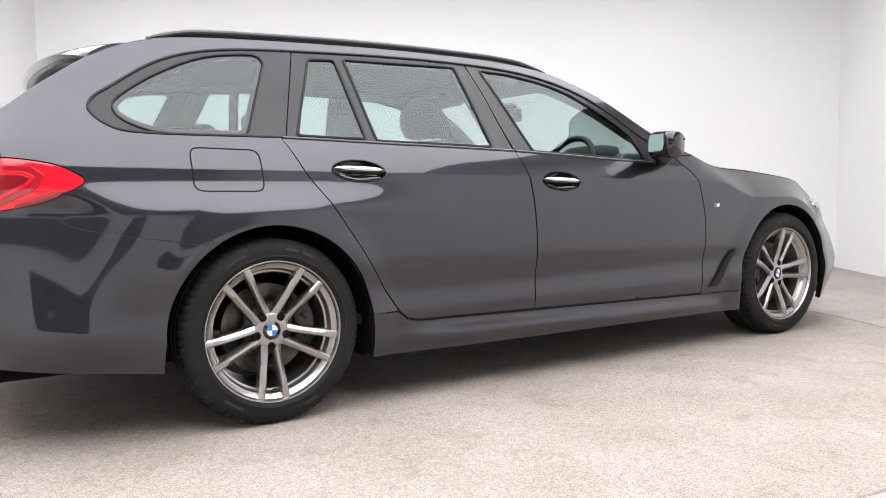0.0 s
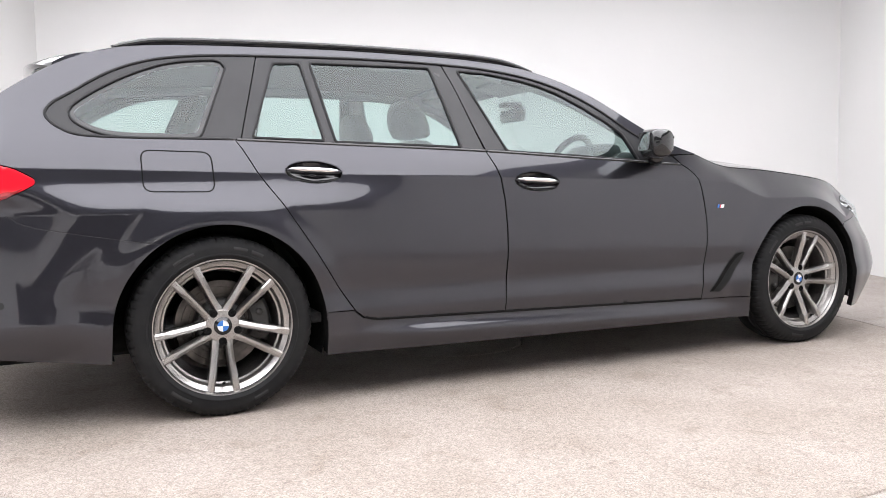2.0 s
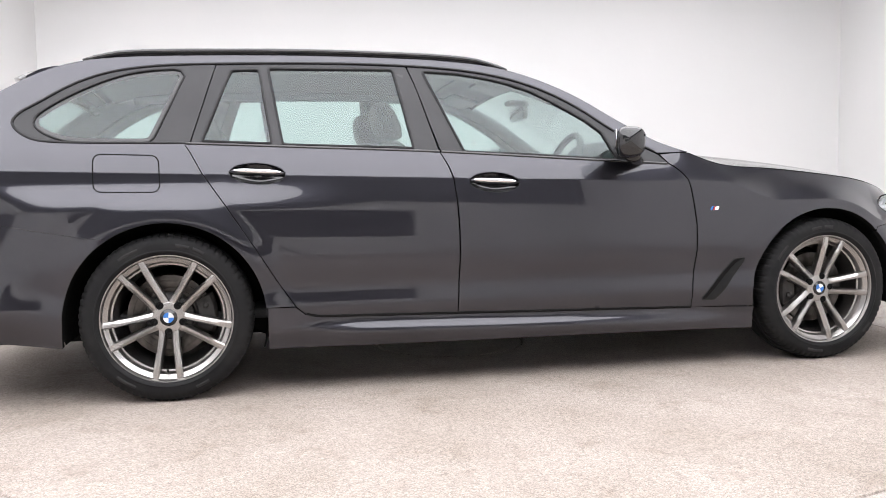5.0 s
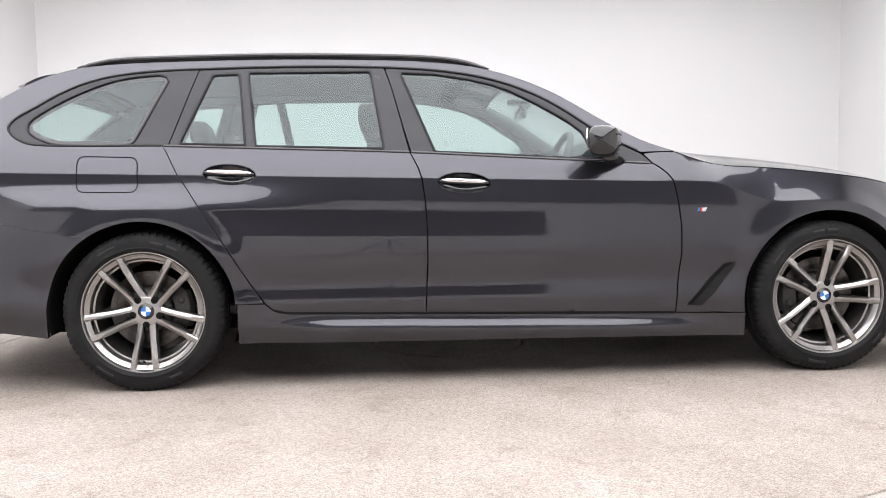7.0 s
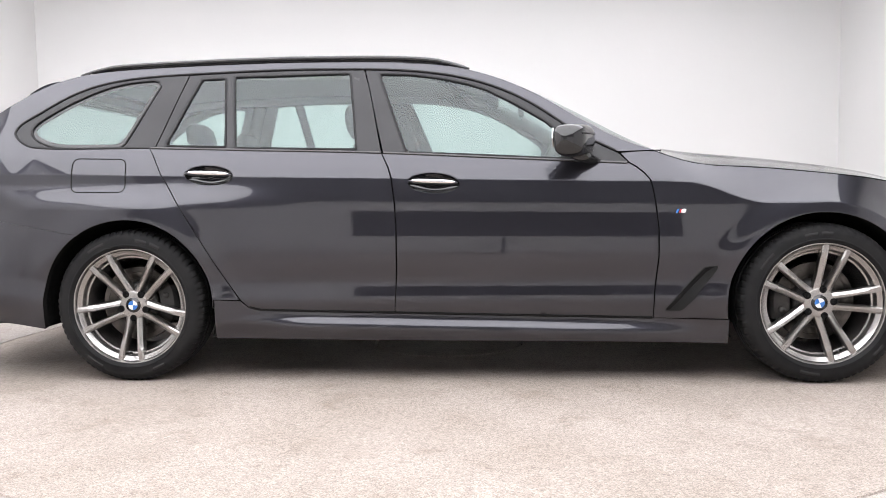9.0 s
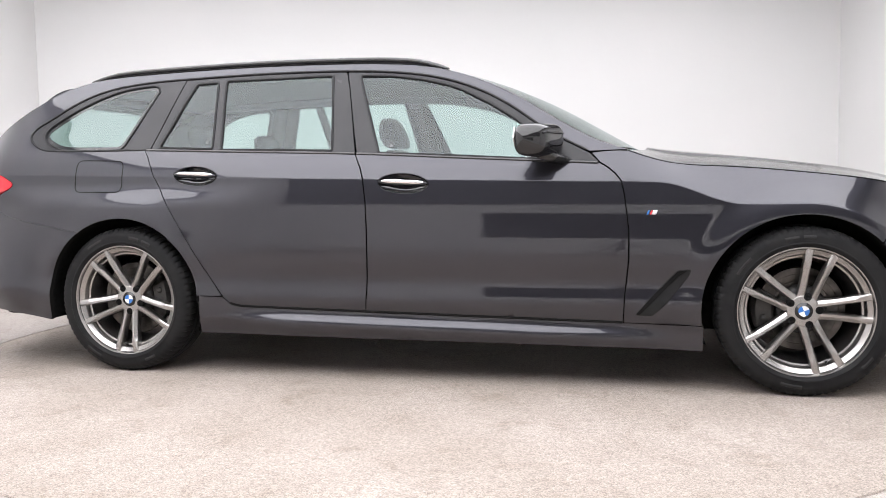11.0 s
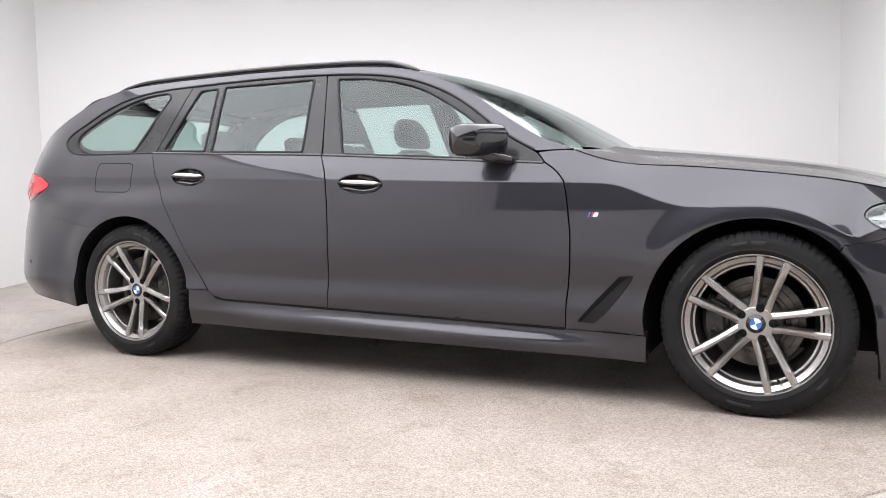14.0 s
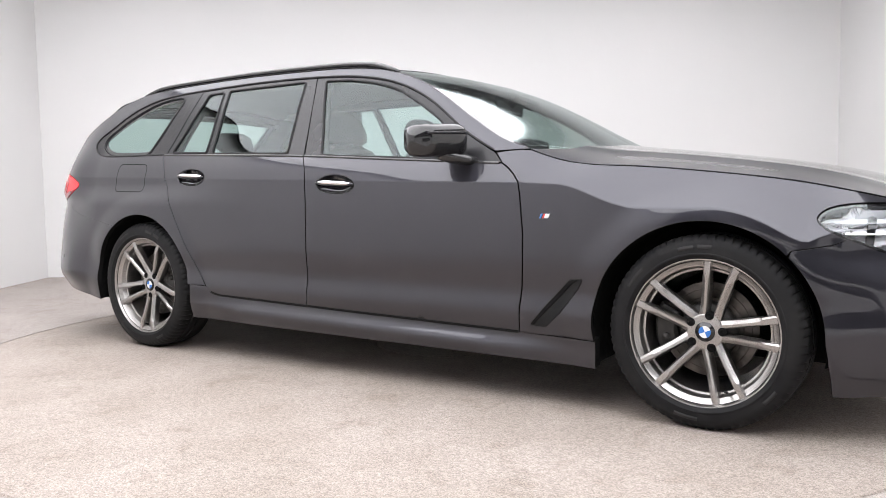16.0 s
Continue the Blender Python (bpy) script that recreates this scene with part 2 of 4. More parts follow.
FENDER_Z = spline([2.28, 2.36, 2.46, 2.68, 2.9, 3.1, 3.25, 3.4, 3.55, 3.75], [0.992, 0.962, 0.934, 0.914, 0.895, 0.872, 0.850, 0.817, 0.778, 0.72])
FENDER_Y = broken([2.2, 2.36, 2.7, 3.2, 3.8], [0.85, 0.835, 0.82, 0.81, 0.80])
EDGE_Z = spline([-0.98, -0.81, -0.7, -0.54, -0.4, -0.2, 0.1, 0.57, 1.0, 1.33, 1.53, 1.71, 1.83, 1.94, 2.05, 2.15, 2.28],
                [0.975, 1.116, 1.199, 1.304, 1.366, 1.402, 1.417, 1.426, 1.421, 1.402, 1.363, 1.295, 1.232, 1.162, 1.095, 1.040, 0.992])
CANT_Z = spline([-0.477, -0.376, -0.251, -0.1, 0.2, 0.57, 1.03, 1.33, 1.53, 1.71, 1.83, 1.94, 2.14],
                [1.205, 1.271, 1.327, 1.360, 1.381, 1.391, 1.386, 1.362, 1.319, 1.246, 1.174, 1.095, 0.985])
BELT_Z = spline([-0.43, 0.07, 0.6, 1.13, 1.55, 1.92, 2.18], [1.043, 1.034, 1.014, 0.994, 0.970, 0.949, 0.934])
CENTRE_Z = spline([-1.0, -0.8, -0.6, -0.4, -0.1, 0.4, 0.9, 1.2, 1.45, 1.7, 1.95, 2.2, 2.45],
                  [1.00, 1.140, 1.285, 1.398, 1.450, 1.470, 1.464, 1.448, 1.415, 1.347, 1.243, 1.104, 0.950])
HOOD_Z = spline([2.3, 2.5, 2.8, 3.1, 3.4, 3.7], [1.035, 1.012, 0.978, 0.938, 0.882, 0.795])
REAR_ARCH, FRONT_ARCH = (0.0, 0.332, 0.386), (2.972, 0.330, 0.388)


def half_width(x, z, skirt=False):
    """The body's half width at x and z; skirt carries the sill's own section past its upper edge."""
    shift = 0.042 - 0.025 * x
    w = ramp(0.40, 0.87, z) * (1 - ramp(1.0, 1.35, z))
    q = z - shift * w
    zs = 0.3160 - 0.0226 * (min(2.6, max(0.6, x)) - 0.6)
    if skirt or (z < zs and 0.3 < x < 2.7):
        y = 0.897 + 0.019 * max(ramp(0.80, 0.50, x), ramp(2.25, 2.55, x)) * ramp(0.20, 0.31, z)
        y += (SILL(z - zs + 0.30) - 0.897) * (0.30 + 0.70 * ramp(0.35, 0.9, x) * (1 - ramp(1.9, 2.6, x)))
    else:
        y = LOWER(q) if q < 0.87 else UPPER(q)
    if x > 2.1:
        b = ramp(2.1, 2.5, x)
        zt = FENDER_Z(x)
        w = ramp(2.42, 2.74, x)
        zk = crease_z(x)
        if z > zk:
            y0 = LOWER(zk - shift * ramp(0.40, 0.87, zk))
            t = (z - zk) / (zt - zk)
            y += (y0 - (y0 - FENDER_Y(x)) * t ** (1.25 - 0.25 * w) - y) * b
        elif q > 0.87:
            y += (LOWER(q) - y) * b
    y -= 0.034 * ramp(0.85, 0.10, x) * ramp(-0.75, -0.45, x) * ramp(0.765, 0.885, z) * (1 - ramp(0.95, 1.45, z))
    if x < -0.38:      # the bumper flares out towards its lower edge
        y += (0.962 - 0.18 * (max(z, 0.40) - 0.42) - y) * ramp(-0.38, -0.66, x) * ramp(0.86, 0.76, z) * ramp(0.26, 0.40, z)
    for cx, cz, r in (REAR_ARCH, FRONT_ARCH):
        d = math.hypot(x - cx, max(z, cz) - cz) - r
        y += 0.014 * (1 - ramp(0.0, 0.13, abs(d)))
    return y * (1.003 - 0.006 * ((x - 1.3) / 1.4) ** 2)


X_REAR, L_REAR, X_FRONT, L_FRONT = -0.20, 0.88, 3.05, 0.78


def side(u, z):
    """A point of the near (negative y) side; past the wheels u runs round the corners to the car's middle line."""
    if u < X_REAR:
        s = math.sin(min(math.pi / 2, (X_REAR - u) / L_REAR))
        x = X_REAR + (TAIL(z) - X_REAR) * s
        k = max(0.0, 1 - s ** 4.5) ** 0.37
    elif u > X_FRONT:
        s = math.sin(min(math.pi / 2, (u - X_FRONT) / L_FRONT))
        x = X_FRONT + (NOSE(z) - X_FRONT) * s
        b = ramp(0.38, 0.64, z)
        k = max(0.0, 1 - s ** (4.2 - 1.6 * b)) ** (0.35 + 0.11 * b)
    else:
        x, k = u, 1.0
    return Vector((x, -half_width(x, z) * k, z))


def skirt_side(u, z):
    return Vector((u, -half_width(u, z, True), z))


def along(x, z):
    """The u at which the side stands at x."""
    if x < X_REAR:
        return X_REAR - L_REAR * math.asin(min(1.0, (x - X_REAR) / (TAIL(z) - X_REAR)))
    if x > X_FRONT:
        return X_FRONT + L_FRONT * math.asin(min(1.0, (x - X_FRONT) / (NOSE(z) - X_FRONT)))
    return x


def crease_z(x):
    """The height of the shoulder crease."""
    w = ramp(2.42, 2.74, x) if x > 2.1 else 0.0
    arch = 0.330 + math.sqrt(max(0.085, 0.188 - max(0.0, x - 2.972) ** 2))
    arch += (0.705 - arch) * ramp(3.18, 3.45, x)
    z = (0.912 - 0.025 * x) * (1 - w) + arch * w
    return min(z, FENDER_Z(x) - 0.038 - 0.03 * w) if x > 2.1 else z


CREASES = [[(along(x, crease_z(x) + d), crease_z(x) + d) for x in np.arange(-0.9, 3.5, 0.02)] for d in (-0.005, 0.005)]
U_TAIL, U_NOSE = X_REAR - L_REAR * math.pi / 2, X_FRONT + L_FRONT * math.pi / 2


def edge_y(x):
    return -side(along(x, EDGE_Z(x)), EDGE_Z(x)).y


def top(x, y):
    """Roof, windscreen and rear window: a crowned sheet between the two roof edges."""
    e, c = EDGE_Z(x), CENTRE_Z(x)
    return Vector((x, y, c - (c - e) * abs(y / edge_y(x)) ** 2.2))


def bonnet(x, y):
    e = FENDER_Z(x) + 0.0015
    ye = -side(along(x, e), e).y
    t = min(1.0, abs(y) / ye)
    return Vector((x, y, HOOD_Z(x) - (HOOD_Z(x) - e) * t ** 2.0 + 0.008 * math.exp(-((abs(y) - 0.50) / 0.07) ** 2)))


def inside(p, poly):
    hit, n = False, len(poly)
    for i in range(n):
        (x0, y0), (x1, y1) = poly[i], poly[(i + 1) % n]
        if (y0 > p[1]) != (y1 > p[1]) and p[0] < (x1 - x0) * (p[1] - y0) / (y1 - y0) + x0:
            hit = not hit
    return hit


def dense(poly, step):
    out = []
    for i, a in enumerate(poly):
        b = poly[(i + 1) % len(poly)]
        k = max(1, math.ceil(math.hypot(b[0] - a[0], b[1] - a[1]) / step))
        out += [(a[0] + (b[0] - a[0]) * j / k, a[1] + (b[1] - a[1]) * j / k) for j in range(k)]
    return out


def rounded(poly, r, n=5):
    """Round the corners of a polygon."""
    out, m = [], len(poly)
    for i in range(m):
        a, p, c = Vector(poly[i - 1]), Vector(poly[i]), Vector(poly[(i + 1) % m])
        da, dc = a - p, c - p
        k = min(r, da.length * 0.45, dc.length * 0.45)
        s, e = p + da.normalized() * k, p + dc.normalized() * k
        for j in range(n + 1):
            t = j / n
            q = s * (1 - t) ** 2 + p * 2 * t * (1 - t) + e * t * t
            out.append((q.x, q.y))
    return out


def sheet(name, poly, surface, material, parent, step=0.022, holes=(), lip=0.014, lift=0.0, mirror=False, label="", flip=False, lines=()):
    """One pressed panel: the inside of an outline laid on a smooth surface, its edge turned in by lip."""
    from mathutils.geometry import delaunay_2d_cdt
    loops = [dense(poly, step)] + [dense(h, step) for h in holes]
    flat, edges = [], []
    for lp in loops:
        k = len(flat)
        flat += lp
        edges += [(k + i, k + (i + 1) % len(lp)) for i in range(len(lp))]
    for line in lines:
        k = len(flat)
        line = [p for p in line if inside(p, loops[0]) and not any(inside(p, h) for h in loops[1:])]
        line = [p for p in line if min((p[0] - q[0]) ** 2 + (p[1] - q[1]) ** 2 for q in flat) > (0.3 * step) ** 2]
        flat += line
        edges += [(k + i, k + i + 1) for i in range(len(line) - 1) if abs(line[i + 1][0] - line[i][0]) < 0.06]
    border = np.array(flat)
    us, vs = border[:, 0], border[:, 1]
    v = min(vs) + step * 0.5
    row = 0
    while v < max(vs):
        u = min(us) + step * (0.25 + 0.5 * (row % 2))
        while u < max(us):
            if inside((u, v), loops[0]) and not any(inside((u, v), h) for h in loops[1:]):
                if np.min((us - u) ** 2 + (vs - v) ** 2) > (0.6 * step) ** 2:
                    flat.append((u, v))
            u += step
        v += step * 0.87
        row += 1
    co, _, faces, ov, _, _ = delaunay_2d_cdt([Vector(p) for p in flat], edges, [], 0, 1e-6)
    keep = []
    for f in faces:
        c = sum((co[i] for i in f), Vector((0, 0))) / len(f)
        if inside(c, loops[0]) and not any(inside(c, h) for h in loops[1:]):
            keep.append(f)
    h = 2e-3
    pos, nor = [], []
    for c in co:
        p = surface(c.x, c.y)
        n = (surface(c.x + h, c.y) - surface(c.x - h, c.y)).cross(surface(c.x, c.y + h) - surface(c.x, c.y - h))
        n = n.normalized() if n.length > 1e-12 else Vector((0, -1, 0))
        if flip:
            n = -n
        pos.append(p + n * lift)
        nor.append(n)
    count = {}
    for f in keep:
        for i in range(3):
            e = (f[i], f[(i + 1) % 3])
            count[e] = count.get(e, 0) + 1
    rim = [e for e in count if (e[1], e[0]) not in count]
    verts, norms, tris, dark = list(pos), list(nor), [], []
    for f in keep:
        n = (pos[f[1]] - pos[f[0]]).cross(pos[f[2]] - pos[f[0]])
        tris.append(tuple(f) if n.dot(nor[f[0]]) > 0 else tuple(f[::-1]))
    if lip:
        for a, b in rim:
            k = len(verts)
            out = (pos[b] - pos[a]).cross(nor[a])
            out = out.normalized() if out.length else nor[a]
            ra, rb = pos[a] + nor[a] * -0.0015 + out * 0.0012, pos[b] + nor[b] * -0.0015 + out * 0.0012
            verts += [pos[a], pos[b], rb, ra, ra - nor[a] * lip, rb - nor[b] * lip]
            norms += [nor[a], nor[b], out, out, out, out]
            for quad in ((k, k + 1, k + 2, k + 3), (k + 3, k + 2, k + 5, k + 4)):
                n = (verts[quad[1]] - verts[quad[0]]).cross(verts[quad[2]] - verts[quad[0]])
                tris.append(quad if n.dot(out + nor[a]) > 0 else quad[::-1])
                dark.append(len(tris) - 1) if quad[0] == k + 3 else None
    if mirror:
        verts = [Vector((v.x, -v.y, v.z)) for v in verts]
        norms = [Vector((v.x, -v.y, v.z)) for v in norms]
        tris = [t[::-1] for t in tris]
    me = bpy.data.meshes.new(name)
    me.from_pydata([tuple(v) for v in verts], [], tris)
    me.materials.append(material)
    if material is PAINT:
        me.materials.append(GAP)
        for i in dark:
            me.polygons[i].material_index = 1
    me.shade_smooth()
    me.normals_split_custom_set_from_vertices([tuple(n) for n in norms])
    ob = new(name, me)
    ob.parent = parent
    return tagged(ob, label)


def shrink(poly, d):
    """Move a counter-clockwise or clockwise outline inwards by d, for the shut lines."""
    area = sum(a[0] * b[1] - b[0] * a[1] for a, b in zip(poly, poly[1:] + poly[:1]))
    s = 1 if area > 0 else -1
    out, m = [], len(poly)
    for i in range(m):
        a, p, c = Vector(poly[i - 1]), Vector(poly[i]), Vector(poly[(i + 1) % m])
        n = Vector((0, 0))
        for e in (p - a, c - p):
            if e.length > 1e-9:
                n += Vector((-e.y, e.x)).normalized()
        n = n.normalized() if n.length > 1e-6 else n
        out.append((p.x + s * d * n.x, p.y + s * d * n.y))
    return out


def ribbon(bm, pts, nors, width, height):
    """A raised strip with a rounded top along points on a surface."""
    rows = []
    for i, (p, n) in enumerate(zip(pts, nors)):
        t = (pts[min(i + 1, len(pts) - 1)] - pts[max(i - 1, 0)]).normalized()
        s = n.cross(t).normalized() * width / 2
        rows.append([bm.verts.new(q) for q in (p - s - n * 0.006, p - s * 0.95 + n * height * 0.6, p - s * 0.6 + n * height, p + s * 0.6 + n * height, p + s * 0.95 + n * height * 0.6, p + s - n * 0.006)])
    for a, b in zip(rows, rows[1:]):
        for k in range(5):
            bm.faces.new((a[k], a[k + 1], b[k + 1], b[k]))
    return bm


# ---- the room ----
X0, X1, Y0, Y1 = -3.95, 3.80, -5.30, 3.56
T = 0.12


def slab(name, x0, x1, y0, y1, z0, z1, material, label, category, bevel=0.0):
    bm = box(bmesh.new(), x0, x1, y0, y1, z0, z1, bevel)
    ob = new(name, finish(name, bm, material, False))
    return tagged(ob, label, category, kind="structure")


def build_room():
    slab("wall_north", X0 - T, X1 + T, Y1, Y1 + T, -0.1, CEIL_Z, WALL, "smooth white studio back wall behind the car", "wall")
    slab("wall_west", X0 - T, X0, Y0, Y1, -0.1, CEIL_Z, WALL, "smooth white studio side wall on pale floor", "wall")
    slab("wall_east", X1, X1 + T, Y0, Y1, -0.1, CEIL_Z, WALL, "smooth white studio side wall on pale floor", "wall")
    # wall behind the camera, with a wide dark opening
    bm = bmesh.new()
    for a in ((X0 - T, OPEN[0], -0.1, CEIL_Z), (OPEN[1], X1 + T, -0.1, CEIL_Z), (OPEN[0], OPEN[1], -0.1, OPEN[2]), (OPEN[0], OPEN[1], OPEN[3], CEIL_Z)):
        box(bm, a[0], a[1], Y0 - T, Y0, a[2], a[3])
    ob = new("wall_south", finish("wall_south", bm, WALL, False))
    tagged(ob, "white studio wall with a wide dark opening", "wall", kind="structure")
    slab("backdrop", OPEN[0] - 0.4, OPEN[1] + 0.4, Y0 - 1.3, Y0 - 1.2, -0.1, CEIL_Z, DARK_WALL, "charcoal panel behind the wall opening", "panel")
    slab("trim", X0, X1, Y0, Y0 + 0.05, 1.68, CEIL_Z, DARK_WALL, "charcoal fascia along the top of the wall", "fascia")
    slab("ceiling", X0 - T, X1 + T, Y0 - 1.4, Y1 + T, CEIL_Z, CEIL_Z + 0.1, DARK_WALL, "charcoal ceiling round the luminous panel", "ceiling")
    # floor with a round pit for the turntable
    bm = bmesh.new()
    n, r = 160, R_TABLE + 0.008
    ring = [(r * math.cos(2 * math.pi * i / n), r * math.sin(2 * math.pi * i / n)) for i in range(n)]
    inner = [bm.verts.new((x, y, 0)) for x, y in ring]
    deep = [bm.verts.new((x, y, -0.06)) for x, y in ring]
    far = []
    for x, y in ring:
        k = min(((X1 if x > 0 else X0) / x) if abs(x) > 1e-6 else 1e9, ((Y1 if y > 0 else Y0 - 1.4) / y) if abs(y) > 1e-6 else 1e9)
        far.append(bm.verts.new((x * k, y * k, 0)))
    for i in range(n):
        j = (i + 1) % n
        bm.faces.new((inner[i], far[i], far[j], inner[j]))
        bm.faces.new((deep[i], inner[i], inner[j], deep[j]))
    for cx, cy in ((X0, Y0 - 1.4), (X1, Y0 - 1.4), (X0, Y1), (X1, Y1)):
        k = sorted(far, key=lambda v: (v.co.x - cx) ** 2 + (v.co.y - cy) ** 2)[:2]
        bm.faces.new((k[0], k[1], bm.verts.new((cx, cy, 0))))
    bmesh.ops.recalc_face_normals(bm, faces=bm.faces)
    ob = new("floor", finish("floor", bm, FLOOR, False))
    tagged(ob, "pale speckled aggregate floor around the turntable", "floor", kind="structure")
    slab("pit", -R_TABLE - 0.1, R_TABLE + 0.1, -R_TABLE - 0.1, R_TABLE + 0.1, -0.12, -0.07, GAP, "dark pit under the turntable", "floor")


def ceiling_light(x0, x1, y0, y1):
    e = tagged(new("ceiling_light"), "large white luminous ceiling panel", "light", kind="thing")
    e.location = ((x0 + x1) / 2, (y0 + y1) / 2, CEIL_Z)
    w, d = (x1 - x0) / 2, (y1 - y0) / 2
    part("diffuser", box(bmesh.new(), -w, w, -d, d, -0.05, -0.02), PANEL_LIGHT, e, "glowing white diffuser", smooth=False)
    bm = bmesh.new()
    for a in ((-w - 0.03, w + 0.03, -d - 0.03, -d - 0.002), (-w - 0.03, w + 0.03, d + 0.002, d + 0.03), (-w - 0.03, -w - 0.002, -d, d), (w + 0.002, w + 0.03, -d, d)):
        box(bm, *a, -0.06, 0.0, 0.004)
    part("frame", bm, FRAME, e, smooth=False)


def build_turntable():
    e = tagged(new("turntable"), "round pale speckled turntable disc under the car", "turntable")
    bm = bmesh.new()
    n = 160

    def ring(r, z):
        return [bm.verts.new((r * math.cos(2 * math.pi * i / n), r * math.sin(2 * math.pi * i / n), z)) for i in range(n)]
    rows = [ring(R_HUB + 0.004, -0.03), ring(R_HUB + 0.004, 0.0), ring(R_TABLE - 0.004, 0.0), ring(R_TABLE, -0.004), ring(R_TABLE, -0.06)]
    for a, b in zip(rows, rows[1:]):
        for i in range(n):
            bm.faces.new((a[i], b[i], b[(i + 1) % n], a[(i + 1) % n]))
    bmesh.ops.recalc_face_normals(bm, faces=bm.faces)
    part("disc", bm, TABLE_TOP, e, smooth=False)
    bm = bmesh.new()
    lathe(bm, [(0.0001, 0.001), (R_HUB - 0.012, 0.001), (R_HUB - 0.008, -0.003), (R_HUB - 0.008, -0.03)], 96)
    bmesh.ops.transform(bm, matrix=pose(0, 0, 0, -90), verts=bm.verts)
    bmesh.ops.recalc_face_normals(bm, faces=bm.faces)
    part("centre_plate", bm, TABLE_TOP, e, "round cover plate with a thin dark joint", smooth=False)
    return e


OPEN = (-1.55, 1.70, 0.78, 1.36)
R_TABLE, R_HUB = 2.515, 0.40
build_room()
ceiling_light(-3.85, 3.05, -5.15, 2.1)
turntable = build_turntable()

# ---- the car ----
car = tagged(new("estate_car"), "dark grey metallic estate car standing on the turntable", "car")
CAR_PARTS = Matrix.Translation((CAR_X, CAR_Y, 0))

REAR_DOOR_LINE = [(0.078, 1.034), (0.100, 1.000), (0.148, 0.909), (0.230, 0.791), (0.352, 0.601), (0.440, 0.456), (0.506, 0.362), (0.540, 0.332), (0.600, 0.318)]
B_LINE = [(1.130, 0.992), (1.160, 0.930), (1.176, 0.880), (1.189, 0.780), (1.195, 0.660), (1.195, 0.540), (1.190, 0.420), (1.183, 0.304)]
COWL_LINE = [(2.184, 0.936), (2.215, 0.917), (2.246, 0.890), (2.268, 0.862), (2.279, 0.820), (2.288, 0.760), (2.300, 0.660), (2.300, 0.540), (2.291, 0.450), (2.284, 0.389), (2.279, 0.280)]
QUARTER_GLASS = flowing([(0.060, 1.036), (-0.10, 1.037), (-0.26, 1.038), (-0.405, 1.0415), (-0.482, 1.051), (-0.536, 1.078), (-0.564, 1.108), (-0.566, 1.132), (-0.546, 1.160), (-0.5, 1.195)])[:-3]
Q_TOP = [(x, CANT_Z(x)) for x in (-0.477, -0.43, -0.376, -0.31, -0.251, -0.18, -0.1, 0.05, 0.2)]
TAIL_LAMP = flowing([(-0.604, 0.880), (-0.610, 0.894), (-0.640, 0.912), (-0.682, 0.932), (-0.757, 0.948), (-0.83, 0.957), (-0.90, 0.960)], 3)
TAIL_LOW = [(-0.610, 0.868), (-0.639, 0.851), (-0.689, 0.828), (-0.751, 0.806), (-0.841, 0.787), (-0.92, 0.782)]
BUMPER_SEAM = [(-0.212, 0.652), (-0.451, 0.693), (-0.617, 0.725), (-0.66, 0.740), (-0.70, 0.768), (-0.735, 0.806)]
LAMP_FRONT = flowing([(3.56, 0.770), (3.50, 0.774), (3.438, 0.774), (3.377, 0.768), (3.335, 0.752), (3.318, 0.726), (3.345, 0.697), (3.411, 0.664)], 4)
FRONT_SEAM = [(3.411, 0.664), (3.365, 0.643), (3.254, 0.625)]


def uz(pts):
    return [(along(x, z), z) for x, z in pts]


def arc(arch, a0, a1, n=26, extra=0.0):
    cx, cz, r = arch
    return [(cx + (r + extra) * math.cos(radians(a0 + (a1 - a0) * i / n)), cz + (r + extra) * math.sin(radians(a0 + (a1 - a0) * i / n))) for i in range(n + 1)]


def normal(surface, u, v, h=2e-3):
    return (surface(u + h, v) - surface(u - h, v)).cross(surface(u, v + h) - surface(u, v - h)).normalized()


def lamp_ledges(u, z):
    p, n = side(u, z), normal(side, u, z)
    return p - n * (0.006 + 0.9 * ((z - 0.60) % 0.040))


def handle_oval(cx, cz):
    return [(cx + 0.112 * math.cos(a), cz + 0.044 * math.sin(a) - 0.005 * math.cos(a)) for a in np.linspace(0, 2 * math.pi, 37)[:-1]]


